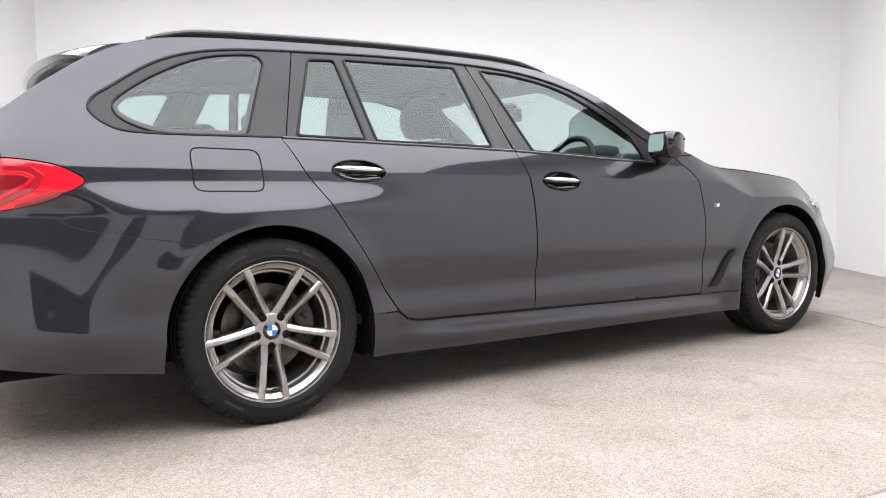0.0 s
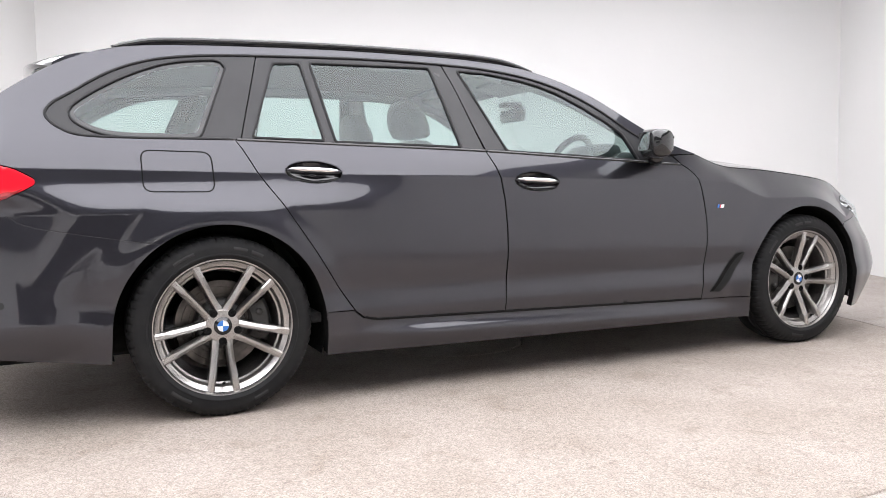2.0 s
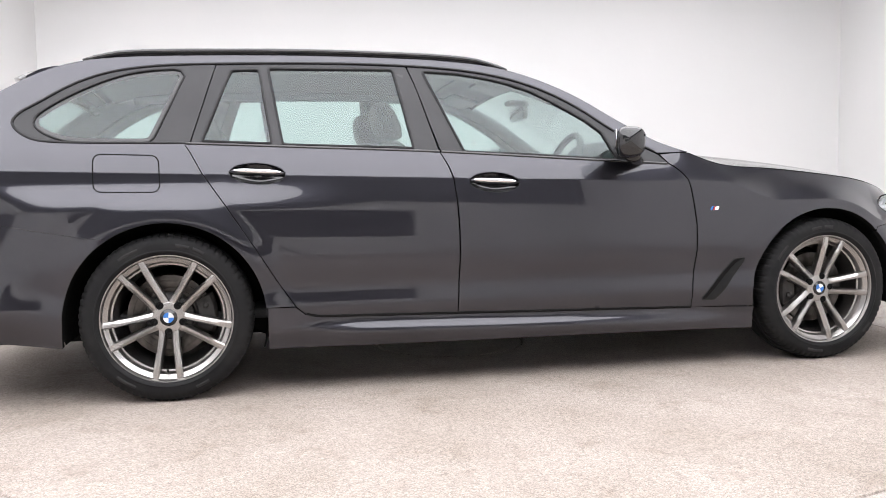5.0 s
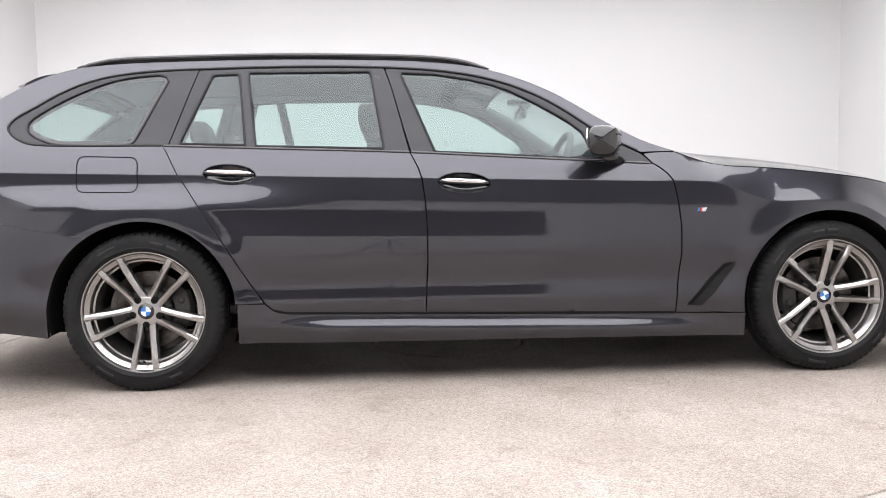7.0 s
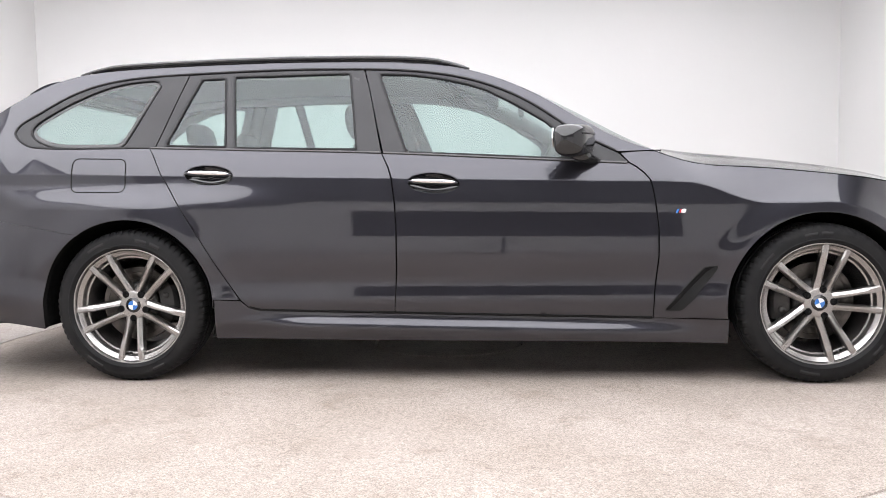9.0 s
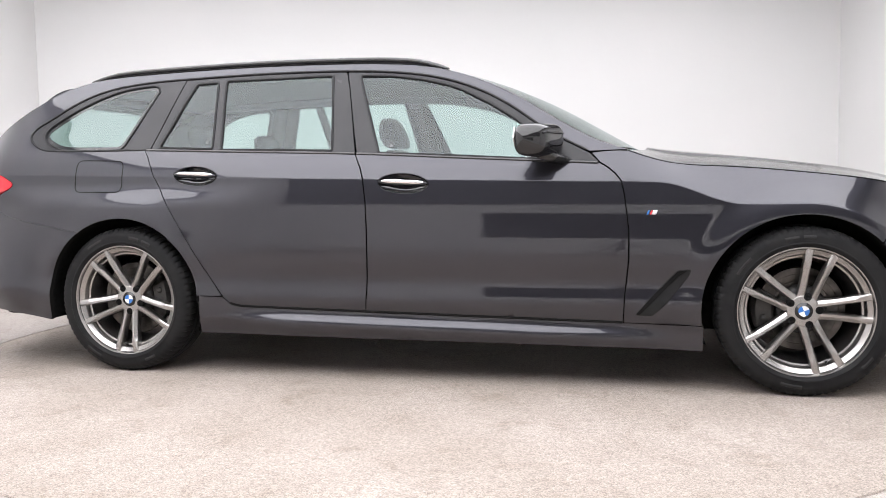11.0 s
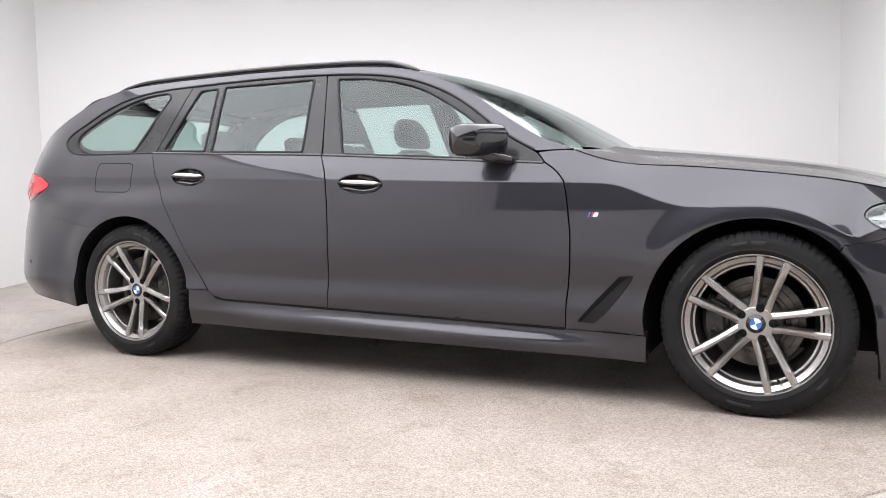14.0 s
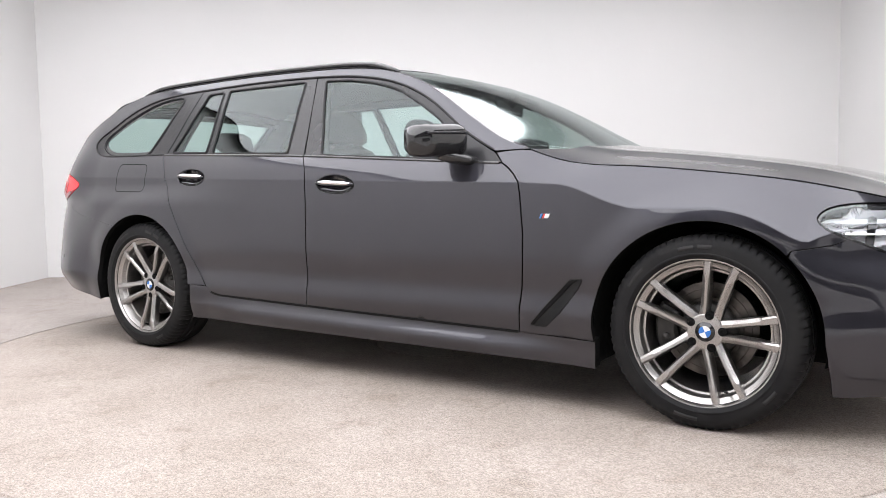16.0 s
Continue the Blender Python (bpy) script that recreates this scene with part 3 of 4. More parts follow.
def side_panels(far):
    """The pressed panels, doors and windows of one side."""
    def sh(name, pts, material, parent=car, **kw):
        return sheet(name, pts, side, material, parent, mirror=far, **kw)
    G = 0.0036
    # sill
    low = [(x, z) for x, z in ((0.392, 0.194), (0.8, 0.186), (1.3, 0.183), (1.8, 0.181), (2.3, 0.176), (2.59, 0.172))]
    sill = [(0.392, 0.364), *low, (2.592, 0.272), (2.28, 0.2775), (1.183, 0.3015), (0.60, 0.3155), (0.538, 0.3295), (0.504, 0.3595)]
    sheet("side_skirt", shrink(sill, 0.001), skirt_side, PAINT, car, mirror=far, lip=0.05, step=0.016)
    # doors
    belt_r = [(x, BELT_Z(x)) for x in (1.0, 0.8, 0.6, 0.4, 0.2)]
    rear = [*REAR_DOOR_LINE, *B_LINE[::-1], *belt_r]
    rear_door = sh("rear_door", shrink(rear, G), PAINT, lines=CREASES, holes=[handle_oval(0.366, 0.908)], label="dark grey rear door with chrome-lined handle")
    belt_f = [(x, BELT_Z(x)) for x in (2.05, 1.92, 1.75, 1.55, 1.35)]
    front = [*B_LINE, *COWL_LINE[::-1], *belt_f]
    front_door = sh("front_door", shrink(front, G), PAINT, lines=CREASES, holes=[handle_oval(1.356, 0.861)], label="dark grey front door with chrome-lined handle")
    # inner door skins, behind the joints
    sh("inner_panel", [(0.17, 0.90), (0.25, 0.78), (0.37, 0.60), (0.46, 0.45), (0.53, 0.36), (0.62, 0.335), (1.2, 0.322), (2.33, 0.305), (2.33, 0.80), (2.2, 0.90), (1.13, 0.97), (0.12, 1.0)], LINER, lift=-0.035, lip=0.0, step=0.05)
    sh("corner_panel", [(1.97, 0.935), (2.27, 0.90), (2.28, 0.975), (2.10, 1.02), (1.97, 1.085)], LINER, lift=-0.022, lip=0.0, step=0.04)
    sh("pillar_backing", [(0.03, 1.03), (0.16, 1.03), (0.26, 1.36), (0.13, 1.36)], LINER, lift=-0.020, lip=0.0, step=0.04)
    # front wing
    wing = [*uz([(x, FENDER_Z(x)) for x in (2.30, 2.33, 2.36, 2.41, 2.46, 2.55, 2.68, 2.8, 2.9, 3.0, 3.1, 3.2, 3.3, 3.4, 3.48, 3.54)]), *uz(LAMP_FRONT), *uz(FRONT_SEAM[1:]),
            *uz(arc(FRONT_ARCH, 46, 180)), (2.588, 0.274), *COWL_LINE[::-1], (2.150, 0.978), (2.20, 0.985), (2.26, 0.987)]
    front_wing = sh("front_wing", shrink(wing, G), PAINT, lip=0.02, lines=CREASES, step=0.018)
    # rear quarter with the roof side rail and windscreen pillar
    edge = [(x, EDGE_Z(x)) for x in (2.24, 2.15, 2.05, 1.94, 1.83, 1.71, 1.6, 1.53, 1.43, 1.33, 1.15, 1.0, 0.8, 0.57, 0.3, 0.1, -0.1, -0.2, -0.3, -0.4, -0.47, -0.54, -0.62, -0.7, -0.81, -0.88)]
    cant = [(x, CANT_Z(x)) for x in (0.4, 0.57, 0.8, 1.03, 1.2, 1.33, 1.43, 1.53, 1.62, 1.71, 1.77, 1.83, 1.885, 1.94, 2.04, 2.14)]
    quarter = [*uz(arc(REAR_ARCH, 123.6, 0)), (0.388, 0.366), (0.50, 0.3655), *REAR_DOOR_LINE[:6][::-1], *uz(QUARTER_GLASS), *uz(Q_TOP), *cant, (2.295, 0.9895), *uz(edge), *uz(TAIL_LAMP[::-1]), *uz(TAIL_LOW[:5]), *uz(BUMPER_SEAM[::-1][1:-1])]
    sh("quarter_panel", shrink(quarter, 0.0015), PAINT, lip=0.02, step=0.02, lines=CREASES)
    # bumpers: half of each, met by the other side's half at the middle line
    rb_low = [(-0.392, 0.236), (-0.6, 0.262), (-0.85, 0.292)]
    rb = [*uz(arc(REAR_ARCH, 180, 123.8)), *uz(BUMPER_SEAM[1:]), *uz(TAIL_LOW[4:]), (U_TAIL, 0.775), (U_TAIL, 0.33), *uz(rb_low[::-1])]
    sh("rear_bumper", shrink(rb, 0.0012), PAINT, lip=0.025, label="dark grey painted rear bumper")
    for x, z in ((-0.725, 0.47), (-1.03, 0.45)):
        dot = [(along(x, z) + 0.011 * math.cos(k), z + 0.011 * math.sin(k)) for k in np.linspace(0, 2 * math.pi, 17)[:-1]]
        sheet("parking_sensor", dot, side, FRAME, car, mirror=far, lift=0.001, lip=0.002, step=0.01, label="small round parking sensor")
    fb = [*uz(FRONT_SEAM[::-1]), *uz([(3.487, 0.628), (3.56, 0.600)]), (U_NOSE, 0.57), (U_NOSE, 0.20), *uz([(3.60, 0.165), (3.378, 0.160), (3.368, 0.26)]), *uz(arc(FRONT_ARCH, 0, 45))]
    sh("front_bumper", shrink(fb, 0.0012), PAINT, lip=0.025, label="dark grey painted front bumper")
    # tail lamp
    lamp = [*uz(TAIL_LAMP), (U_TAIL + 0.35, 0.955), (U_TAIL + 0.35, 0.80), *uz(TAIL_LOW[::-1])]
    tail = sh("tail_lamp", shrink(lamp, 0.004), RED, lip=0.03, lift=0.002, step=0.015, label="red glossy tail lamp")
    inner = rounded([*uz([(-0.838, 0.930), (-0.752, 0.926), (-0.716, 0.896), (-0.748, 0.852), (-0.838, 0.806)]), (U_TAIL + 0.4, 0.806), (U_TAIL + 0.4, 0.930)], 0.012)
    bar = uz([(-0.665, 0.848), (-0.700, 0.846), (-0.80, 0.806), (-0.80, 0.801), (-0.705, 0.828)])
    sheet("light_strip", bar, side, RED_DARK, tail, mirror=far, lip=0.003, lift=0.004, step=0.012, label="dark red reflector strip")
    sheet("light_bar", inner, side, RED_DARK, tail, mirror=far, lip=0.004, lift=0.005, step=0.012, label="darker red light bar")
    mid_ = uz([(-0.838, 0.912), (-0.768, 0.909), (-0.742, 0.893), (-0.766, 0.862), (-0.838, 0.826)])
    lens_ = rounded([*mid_, (U_TAIL + 0.42, 0.826), (U_TAIL + 0.42, 0.912)], 0.010)
    sheet("light_guide", lens_, side, RED, tail, mirror=far, lip=0.003, lift=0.0075, step=0.012, label="bright red light guide")
    sheet("lamp_core", shrink(lens_, 0.012), side, RED_CORE, tail, mirror=far, lip=0.002, lift=0.0085, step=0.012, label="deep red lamp core")
    low_ = uz([(-0.645, 0.857), (-0.690, 0.838), (-0.745, 0.818), (-0.80, 0.805), (-0.80, 0.797), (-0.748, 0.809), (-0.69, 0.829)])
    sheet("light_strip", low_, side, RED_CORE, tail, mirror=far, lip=0.002, lift=0.0045, step=0.012, label="dark red lower strip")
    # tailgate half
    gate = [*uz([(-0.93, 1.02), (-0.91, 0.962)]), (U_TAIL + 0.34, 0.958), (U_TAIL + 0.34, 0.79), (U_TAIL, 0.78), (U_TAIL, 1.0)]
    sh("tailgate", gate, PAINT, lip=0.01)
    # head lamp: clear cover over a bright reflector
    hl = [*uz(LAMP_FRONT[::-1]), (U_NOSE - 0.55, 0.755), (U_NOSE - 0.55, 0.62), *uz([(3.62, 0.600), (3.56, 0.603), (3.487, 0.631)])]
    head = sh("head_lamp", shrink(hl, 0.003), LENS, lip=0.02, step=0.015, label="clear head lamp cover")
    sheet("reflector", shrink(hl, 0.012), lamp_ledges, SILVER, head, mirror=far, lift=-0.006, lip=0.0, step=0.006, label="bright stepped lamp reflector")
    sheet("bezel", shrink(hl, 0.001), side, BLACK, head, mirror=far, lift=-0.004, lip=0.05, holes=[shrink(hl, 0.007)], step=0.012, label="black lamp surround")
    for x0, x1, z0, z1 in ((3.462, 3.484, 0.640, 0.745),):
        sheet("lamp_unit", rounded(uz([(x0, z1), (x0 + 0.004, z0), (x1, z0), (x1, z1)]), 0.012), side, BLACK, head, mirror=far, lift=-0.018, lip=0.010, step=0.015, label="dark lamp projector housing")
    # windows: frames with openings, panes set in them
    def pane(name, pts, parent):
        sheet(name, pts, side, GLASS, parent, mirror=far, lift=-0.005, lip=0.004, step=0.03, label="grey-tinted window pane")
    q_out = [(0.203, CANT_Z(0.2) - 0.002), *[(x, z - 0.002) for x, z in Q_TOP[::-1][1:]], *[(x + 0.002, z + 0.001) for x, z in QUARTER_GLASS[::-1]], (0.099, 1.036)]
    q_out = uz(q_out)
    q_in = uz([(0.058, 1.322), (0.052, 1.331), *flowing([(0.036, 1.335), (-0.05, 1.328), (-0.13, 1.314), (-0.20, 1.292), (-0.27, 1.262), (-0.34, 1.226), (-0.41, 1.183), (-0.460, 1.146), (-0.473, 1.124), (-0.452, 1.100), (-0.40, 1.076), (-0.335, 1.062), (-0.20, 1.058), (-0.085, 1.057)]), (-0.064, 1.060), (-0.054, 1.069)])
    q_mid = shrink(q_in, -0.020)
    qf = sh("quarter_window_frame", q_out, FRAME, holes=[q_mid], lift=-0.002, lip=0.01, step=0.0145, label="satin black window surround")
    pane("pane", dense(q_in, 0.05), qf)
    sheet("pane_border", q_mid, side, BORDER, qf, mirror=far, holes=[q_in], lift=-0.005, lip=0.002, step=0.018, label="dark printed border of the window pane")
    d_out = [(0.105, 1.036), (0.208, CANT_Z(0.2) - 0.004), *[(x, CANT_Z(x) - 0.004) for x in (0.4, 0.6, 0.8)], (1.022, CANT_Z(1.02) - 0.004), *[(x - 0.003, z) for x, z in ((1.053, 1.30), (1.073, 1.224), (1.100, 1.110), (1.122, 1.020), (1.128, 0.998))],
             *[(x, BELT_Z(x) + 0.004) for x in (1.0, 0.8, 0.6, 0.4, 0.2)]]
    d_a = rounded([(0.270, 1.352), (0.380, 1.357), (0.425, 1.036), (0.150, 1.046)], 0.012)
    d_b = rounded([(0.424, 1.362), (0.960, 1.366), (1.016, 1.014), (0.474, 1.031)], 0.012)
    fr = sheet("window_frame", d_out, side, FRAME, rear_door, mirror=far, holes=[d_a, d_b], lift=-0.003, lip=0.012, step=0.018, label="satin black window frame")
    pane("vent_pane", d_a, rear_door)
    pane("pane", d_b, rear_door)
    f_out = [(1.031, CANT_Z(1.03) - 0.004), *[(x, CANT_Z(x) - 0.004) for x in (1.2, 1.33, 1.43, 1.53, 1.62, 1.71, 1.77, 1.83, 1.885, 1.94, 2.04)], (2.14, 0.978), (2.178, 0.942),
             *[(x, BELT_Z(x) + 0.004) for x in (2.05, 1.92, 1.75, 1.55, 1.35)], (1.136, 0.998), (1.105, 1.110), (1.076, 1.224), (1.056, 1.30)]
    f_in = rounded([(1.098, 1.360), (1.25, 1.352), (1.406, 1.326), (1.50, 1.302), (1.582, 1.272), (1.704, 1.207), (1.824, 1.133), (1.890, 1.080), (1.935, 0.958), (1.60, 0.979), (1.238, 0.998)], 0.012)
    sheet("window_frame", f_out, side, FRAME, front_door, mirror=far, holes=[f_in], lift=-0.003, lip=0.012, step=0.018, label="satin black window frame")
    pane("pane", f_in, front_door)

    # small etched marks low in the panes
    for door, cx, cz in ((front_door, 1.285, 1.022), (rear_door, 0.392, 1.058)):
        for k, (dz, w) in enumerate(((0.0, 0.016), (0.007, 0.010), (0.013, 0.018), (0.021, 0.006))):
            bar_ = [(cx - w / 2, cz + dz), (cx + w / 2, cz + dz), (cx + w / 2, cz + dz + 0.003), (cx - w / 2, cz + dz + 0.003)]
            sheet("etched_mark", bar_, side, ETCH, door, mirror=far, lift=-0.0035, lip=0.0, step=0.01)

    # trim strips: round the windows and along the belt
    def strip(name, pts, w, h, material, parent, label=""):
        ps = [side(u, z) for u, z in pts]
        ns = [normal(side, u, z) for u, z in pts]
        if far:
            ps, ns = [Vector((p.x, -p.y, p.z)) for p in ps], [Vector((n.x, -n.y, n.z)) for n in ns]
        bm = ribbon(bmesh.new(), ps, ns, w, h)
        bmesh.ops.recalc_face_normals(bm, faces=bm.faces)
        part(name, bm, material, parent, label)
    over = [(0.074, 1.0355), *QUARTER_GLASS, *[(x, CANT_Z(x) + 0.001) for x in np.linspace(-0.47, 2.13, 64)]]
    strip("window_trim", uz(over), 0.010, 0.0028, SEAL, car, "black rubber window trim")
    strip("inner_trim", q_mid + q_mid[:2], 0.008, 0.002, SEAL, qf)
    for door, hole in ((rear_door, d_a), (rear_door, d_b), (front_door, f_in)):
        loop = dense(shrink(hole, -0.002), 0.04)
        strip("pane_seal", loop + loop[:2], 0.009, 0.0015, SEAL, door, "black rubber pane seal")
    # Raised dark strip standing in for the shaded shut gap above the sill.
    strip("sill_gap_strip", [(0.545, 0.3335), (0.565, 0.3270)] + [(x, 0.3206 - 0.0228 * (x - 0.60)) for x in np.linspace(0.60, 2.276, 60)], 0.0095, 0.0060, GAP, car, "raised dark strip drawn for the gap between doors and sill")
    strip("belt_trim", [(x, BELT_Z(x) + 0.001) for x in np.linspace(0.085, 1.126, 30)], 0.011, 0.004, BLACK, rear_door)
    strip("belt_trim", [(x, BELT_Z(x) + 0.001) for x in np.linspace(1.136, 2.175, 30)], 0.011, 0.004, BLACK, front_door)

    # door handles: a dished recess blackened for its shade, a body-coloured grip with a chrome blade
    for door, cx, cz, hl_ in ((rear_door, 0.366, 0.908, 0.112), (front_door, 1.356, 0.861, 0.110)):
        oval = handle_oval(cx, cz)
        bm = bmesh.new()
        rows = []
        for i in range(9):
            k = 1.02 - 0.97 * (i / 8)
            ring = []
            for u, z in oval:
                u2, z2 = cx + (u - cx) * k, cz + (z - cz) * k - 0.006 * (1 - k)
                p = side(u2, z2) - normal(side, u2, z2) * (0.032 * (1 - k ** 3) + 0.001)
                ring.append(bm.verts.new((p.x, -p.y if far else p.y, p.z)))
            rows.append(ring)
        for a, b in zip(rows, rows[1:]):
            for k in range(len(a)):
                bm.faces.new((a[k], a[(k + 1) % len(a)], b[(k + 1) % len(a)], b[k]))
        bm.faces.new(rows[-1])
        bmesh.ops.recalc_face_normals(bm, faces=bm.faces)
        part("handle_recess", bm, BLACK, door, "dished handle recess with its shade coloured in black")
        grip, blade = bmesh.new(), bmesh.new()
        for bm, w, dz, d, hgt in ((grip, 0.106, 0.004, 0.006, 0.012), (blade, 0.098, 0.006, 0.012, 0.0095)):
            pts = []
            for i in range(17):
                t = -1 + 2 * i / 16
                p = side(cx + w * t, cz + dz - 0.005 * t)
                pts.append(p + normal(side, cx + w * t, cz) * (d * (1 - 0.55 * t ** 4)))
            if far:
                pts = [Vector((p.x, -p.y, p.z)) for p in pts]
            tube(bm, pts, lambda s, k=hgt: k * max(0.12, 1 - (2 * s - 1) ** 4) ** 0.5, 10, 1.0)
        part("handle_grip", grip, PAINT, door)
        part("handle_blade", blade, CHROME, door, "chrome handle blade")

    # fuel flap on the near side
    if not far:
        flap = rounded([(-0.268, 0.992), (-0.018, 0.985), (-0.012, 0.838), (-0.262, 0.842)], 0.035)
        bm = bmesh.new()
        loop = dense(flap, 0.02)
        loop.append(loop[0])
        pts = [side(u, z) for u, z in loop]
        ns = [normal(side, u, z) for u, z in loop]
        rows = []
        for i, (p, n) in enumerate(zip(pts, ns)):
            t = (pts[(i + 1) % len(pts)] - p)
            t = t if t.length > 1e-6 else pts[1] - pts[0]
            s = n.cross(t).normalized() * 0.0024
            rows.append((bm.verts.new(p - s + n * 0.0005), bm.verts.new(p + s + n * 0.0005)))
        for a, b in zip(rows, rows[1:]):
            bm.faces.new((a[0], a[1], b[1], b[0]))
        part("fuel_flap_joint", bm, GAP, car, "thin dark joint round the fuel flap")
    # wing vent
    vent = rounded([(2.546, 0.502), (2.492, 0.497), (2.405, 0.405), (2.326, 0.314), (2.394, 0.311), (2.45, 0.365), (2.53, 0.47)], 0.012)
    v = sheet("wing_vent", vent, side, RUBBER, front_wing, mirror=far, lift=0.003, lip=0.008, step=0.016, label="dark slanted air vent")
    slot = rounded([(2.528, 0.4985), (2.492, 0.492), (2.405, 0.401), (2.332, 0.319), (2.345, 0.319), (2.413, 0.39), (2.495, 0.477)], 0.004)
    sheet("vent_slot", slot, side, GAP, v, mirror=far, lift=0.0065, lip=0.002, step=0.016)
    # three slanted enamel bars and a chrome mark
    for i, (m_, w) in enumerate(((BLUE, 0.006), (BLACK, 0.003), (RED_BAR, 0.006), (CHROME, 0.017))):
        x = 2.370 + (0, 0.007, 0.011, 0.019)[i]
        bar = [(x, 0.723), (x + w, 0.723), (x + w + 0.006, 0.738), (x + 0.006, 0.738)]
        sheet("badge", bar, side, m_, front_wing, mirror=far, lift=0.004, lip=0.004, step=0.02)
    # door mirror
    s = 1 if far else -1
    mir = bmesh.new()
    rows = []
    for i in range(15):      # across, from the foot outwards
        t = i / 14
        y = 0.868 + 0.217 * t
        k = (1 - abs(2 * t - 1) ** 7) ** 0.42 if 0 < t < 1 else 0.10
        k = max(k, 0.10)
        ring = []
        for j in range(20):
            a = 2 * math.pi * j / 20
            ca, sa = math.cos(a), math.sin(a)
            dx = (0.074 if ca > 0 else 0.056) * math.copysign(abs(ca) ** 0.7, ca)
            dz = (0.064 - 0.008 * t if sa > 0 else 0.080 - 0.010 * t) * math.copysign(abs(sa) ** 0.55, sa)
            ring.append(mir.verts.new((1.978 + dx * k - 0.080 * t, s * y, 1.036 + dz * k - 0.004 * t)))
        rows.append(ring)
    for a, b in zip(rows, rows[1:]):
        for j in range(20):
            mir.faces.new((a[j], a[(j + 1) % 20], b[(j + 1) % 20], b[j]))
    mir.faces.new(rows[0][::-1])
    mir.faces.new(rows[-1])
    bmesh.ops.recalc_face_normals(mir, faces=mir.faces)
    mirror_ob = part("door_mirror", mir, BLACK, front_door, "gloss black door mirror housing")
    bm = bmesh.new()
    g = [(0.905, -0.040), (1.035, -0.038), (1.050, 0.0), (1.038, 0.040), (0.908, 0.042)]
    f1 = [bm.verts.new((1.921 - 0.080 * (y - 0.865) / 0.215, s * y, 1.036 + z)) for y, z in g]
    f2 = [bm.verts.new((1.9165 - 0.080 * (y - 0.865) / 0.215, s * y, 1.036 + z)) for y, z in g]
    bm.faces.new(f2)
    for i in range(5):
        bm.faces.new((f1[i], f1[(i + 1) % 5], f2[(i + 1) % 5], f2[i]))
    bmesh.ops.recalc_face_normals(bm, faces=bm.faces)
    part("mirror_glass", bm, MIRROR, mirror_ob, "mirror glass", smooth=False)
    bm = tube(bmesh.new(), [(2.050, s * 0.845, 0.943), (2.025, s * 0.872, 0.950), (1.990, s * 0.915, 0.960), (1.955, s * 0.965, 0.980)], lambda q: 0.028 + 0.012 * q, 14, 0.70)
    part("mirror_foot", bm, BLACK, mirror_ob)
    # slim repeater strip across the housing's front
    arc_pts, arc_nor = [], []
    for i in range(15):
        t = 0.08 + 0.84 * i / 14
        k = (1 - abs(2 * t - 1) ** 7) ** 0.42
        arc_pts.append(Vector((1.978 + 0.0737 * k - 0.080 * t, s * (0.868 + 0.217 * t), 1.036 + 0.022 * k - 0.004 * t)))
        arc_nor.append(Vector((1, s * 0.6 * ramp(0.8, 0.96, t), 0.1)).normalized())
    bm = ribbon(bmesh.new(), arc_pts, arc_nor, 0.009, 0.0025)
    bmesh.ops.recalc_face_normals(bm, faces=bm.faces)
    part("repeater_strip", bm, FRAME, mirror_ob, "slim grey indicator strip")
    # roof rail
    xs = np.linspace(-0.33, 1.50, 40)
    pts = []
    for x in xs:
        t = (x + 0.33) / 1.83
        pts.append((x, s * (edge_y(x) - 0.030), EDGE_Z(x) + 0.001 + 0.021 * min(1, (1 - abs(2 * t - 1)) * 6) ** 0.7))
    part("roof_rail", tube(bmesh.new(), pts, 0.017, 8, 0.75), BLACK, car, "gloss black roof rail")
    bm = bmesh.new()
    rows = []
    for x, y, z in pts[1:-1]:
        rows.append([bm.verts.new(q) for q in ((x, y - 0.007, z), (x, y - 0.007, EDGE_Z(x) - 0.01), (x, y + 0.007, EDGE_Z(x) - 0.01), (x, y + 0.007, z))])
    for a, b in zip(rows, rows[1:]):
        for k in range(3):
            bm.faces.new((a[k], a[k + 1], b[k + 1], b[k]))
    part("rail_foot", bm, BLACK, car)


for far in (False, True):
    side_panels(far)


# ---- roof, screens, bonnet, spoiler ----
def top_strip(x0, x1, inset, n=24):
    """An outline on the top surface between two cross lines, in from the roof edge."""
    xs = np.linspace(x0, x1, n)
    return [(x, -(edge_y(x) - inset)) for x in xs] + [(x, edge_y(x) - inset) for x in xs[::-1]]


sheet("roof", top_strip(-0.46, 1.40, 0.004), top, PAINT, car, step=0.05, lip=0.01, label="dark grey painted roof")
screen = [(x, -(edge_y(min(x, 2.26)) - 0.024)) for x in np.linspace(1.405, 2.26, 20)] + [(2.40, -0.4), (2.44, 0.0), (2.40, 0.4)] + [(x, edge_y(min(x, 2.26)) - 0.024) for x in np.linspace(2.26, 1.405, 20)]
windscreen = sheet("windscreen", screen, top, SCREEN_GLASS, car, step=0.05, lip=0.005, lift=-0.003, label="clear curved windscreen")
for s in (-1, 1):
    pil = [(x, s * (edge_y(x) - 0.002)) for x in np.linspace(1.405, 2.27, 20)] + [(x, s * (edge_y(x) - 0.022)) for x in np.linspace(2.27, 1.405, 20)]
    sheet("windscreen_pillar", pil, top, PAINT, car, step=0.02, lip=0.008)
rw = top_strip(-0.95, -0.56, 0.06)
sheet("rear_window", rw, top, GLASS, car, step=0.05, lip=0.004, lift=-0.004, label="grey-tinted rear window")
gate = top_strip(-0.985, -0.47, 0.005)
sheet("tailgate_frame", gate, top, PAINT, car, step=0.03, lip=0.02, holes=[rw], label="dark grey tailgate round the rear window")
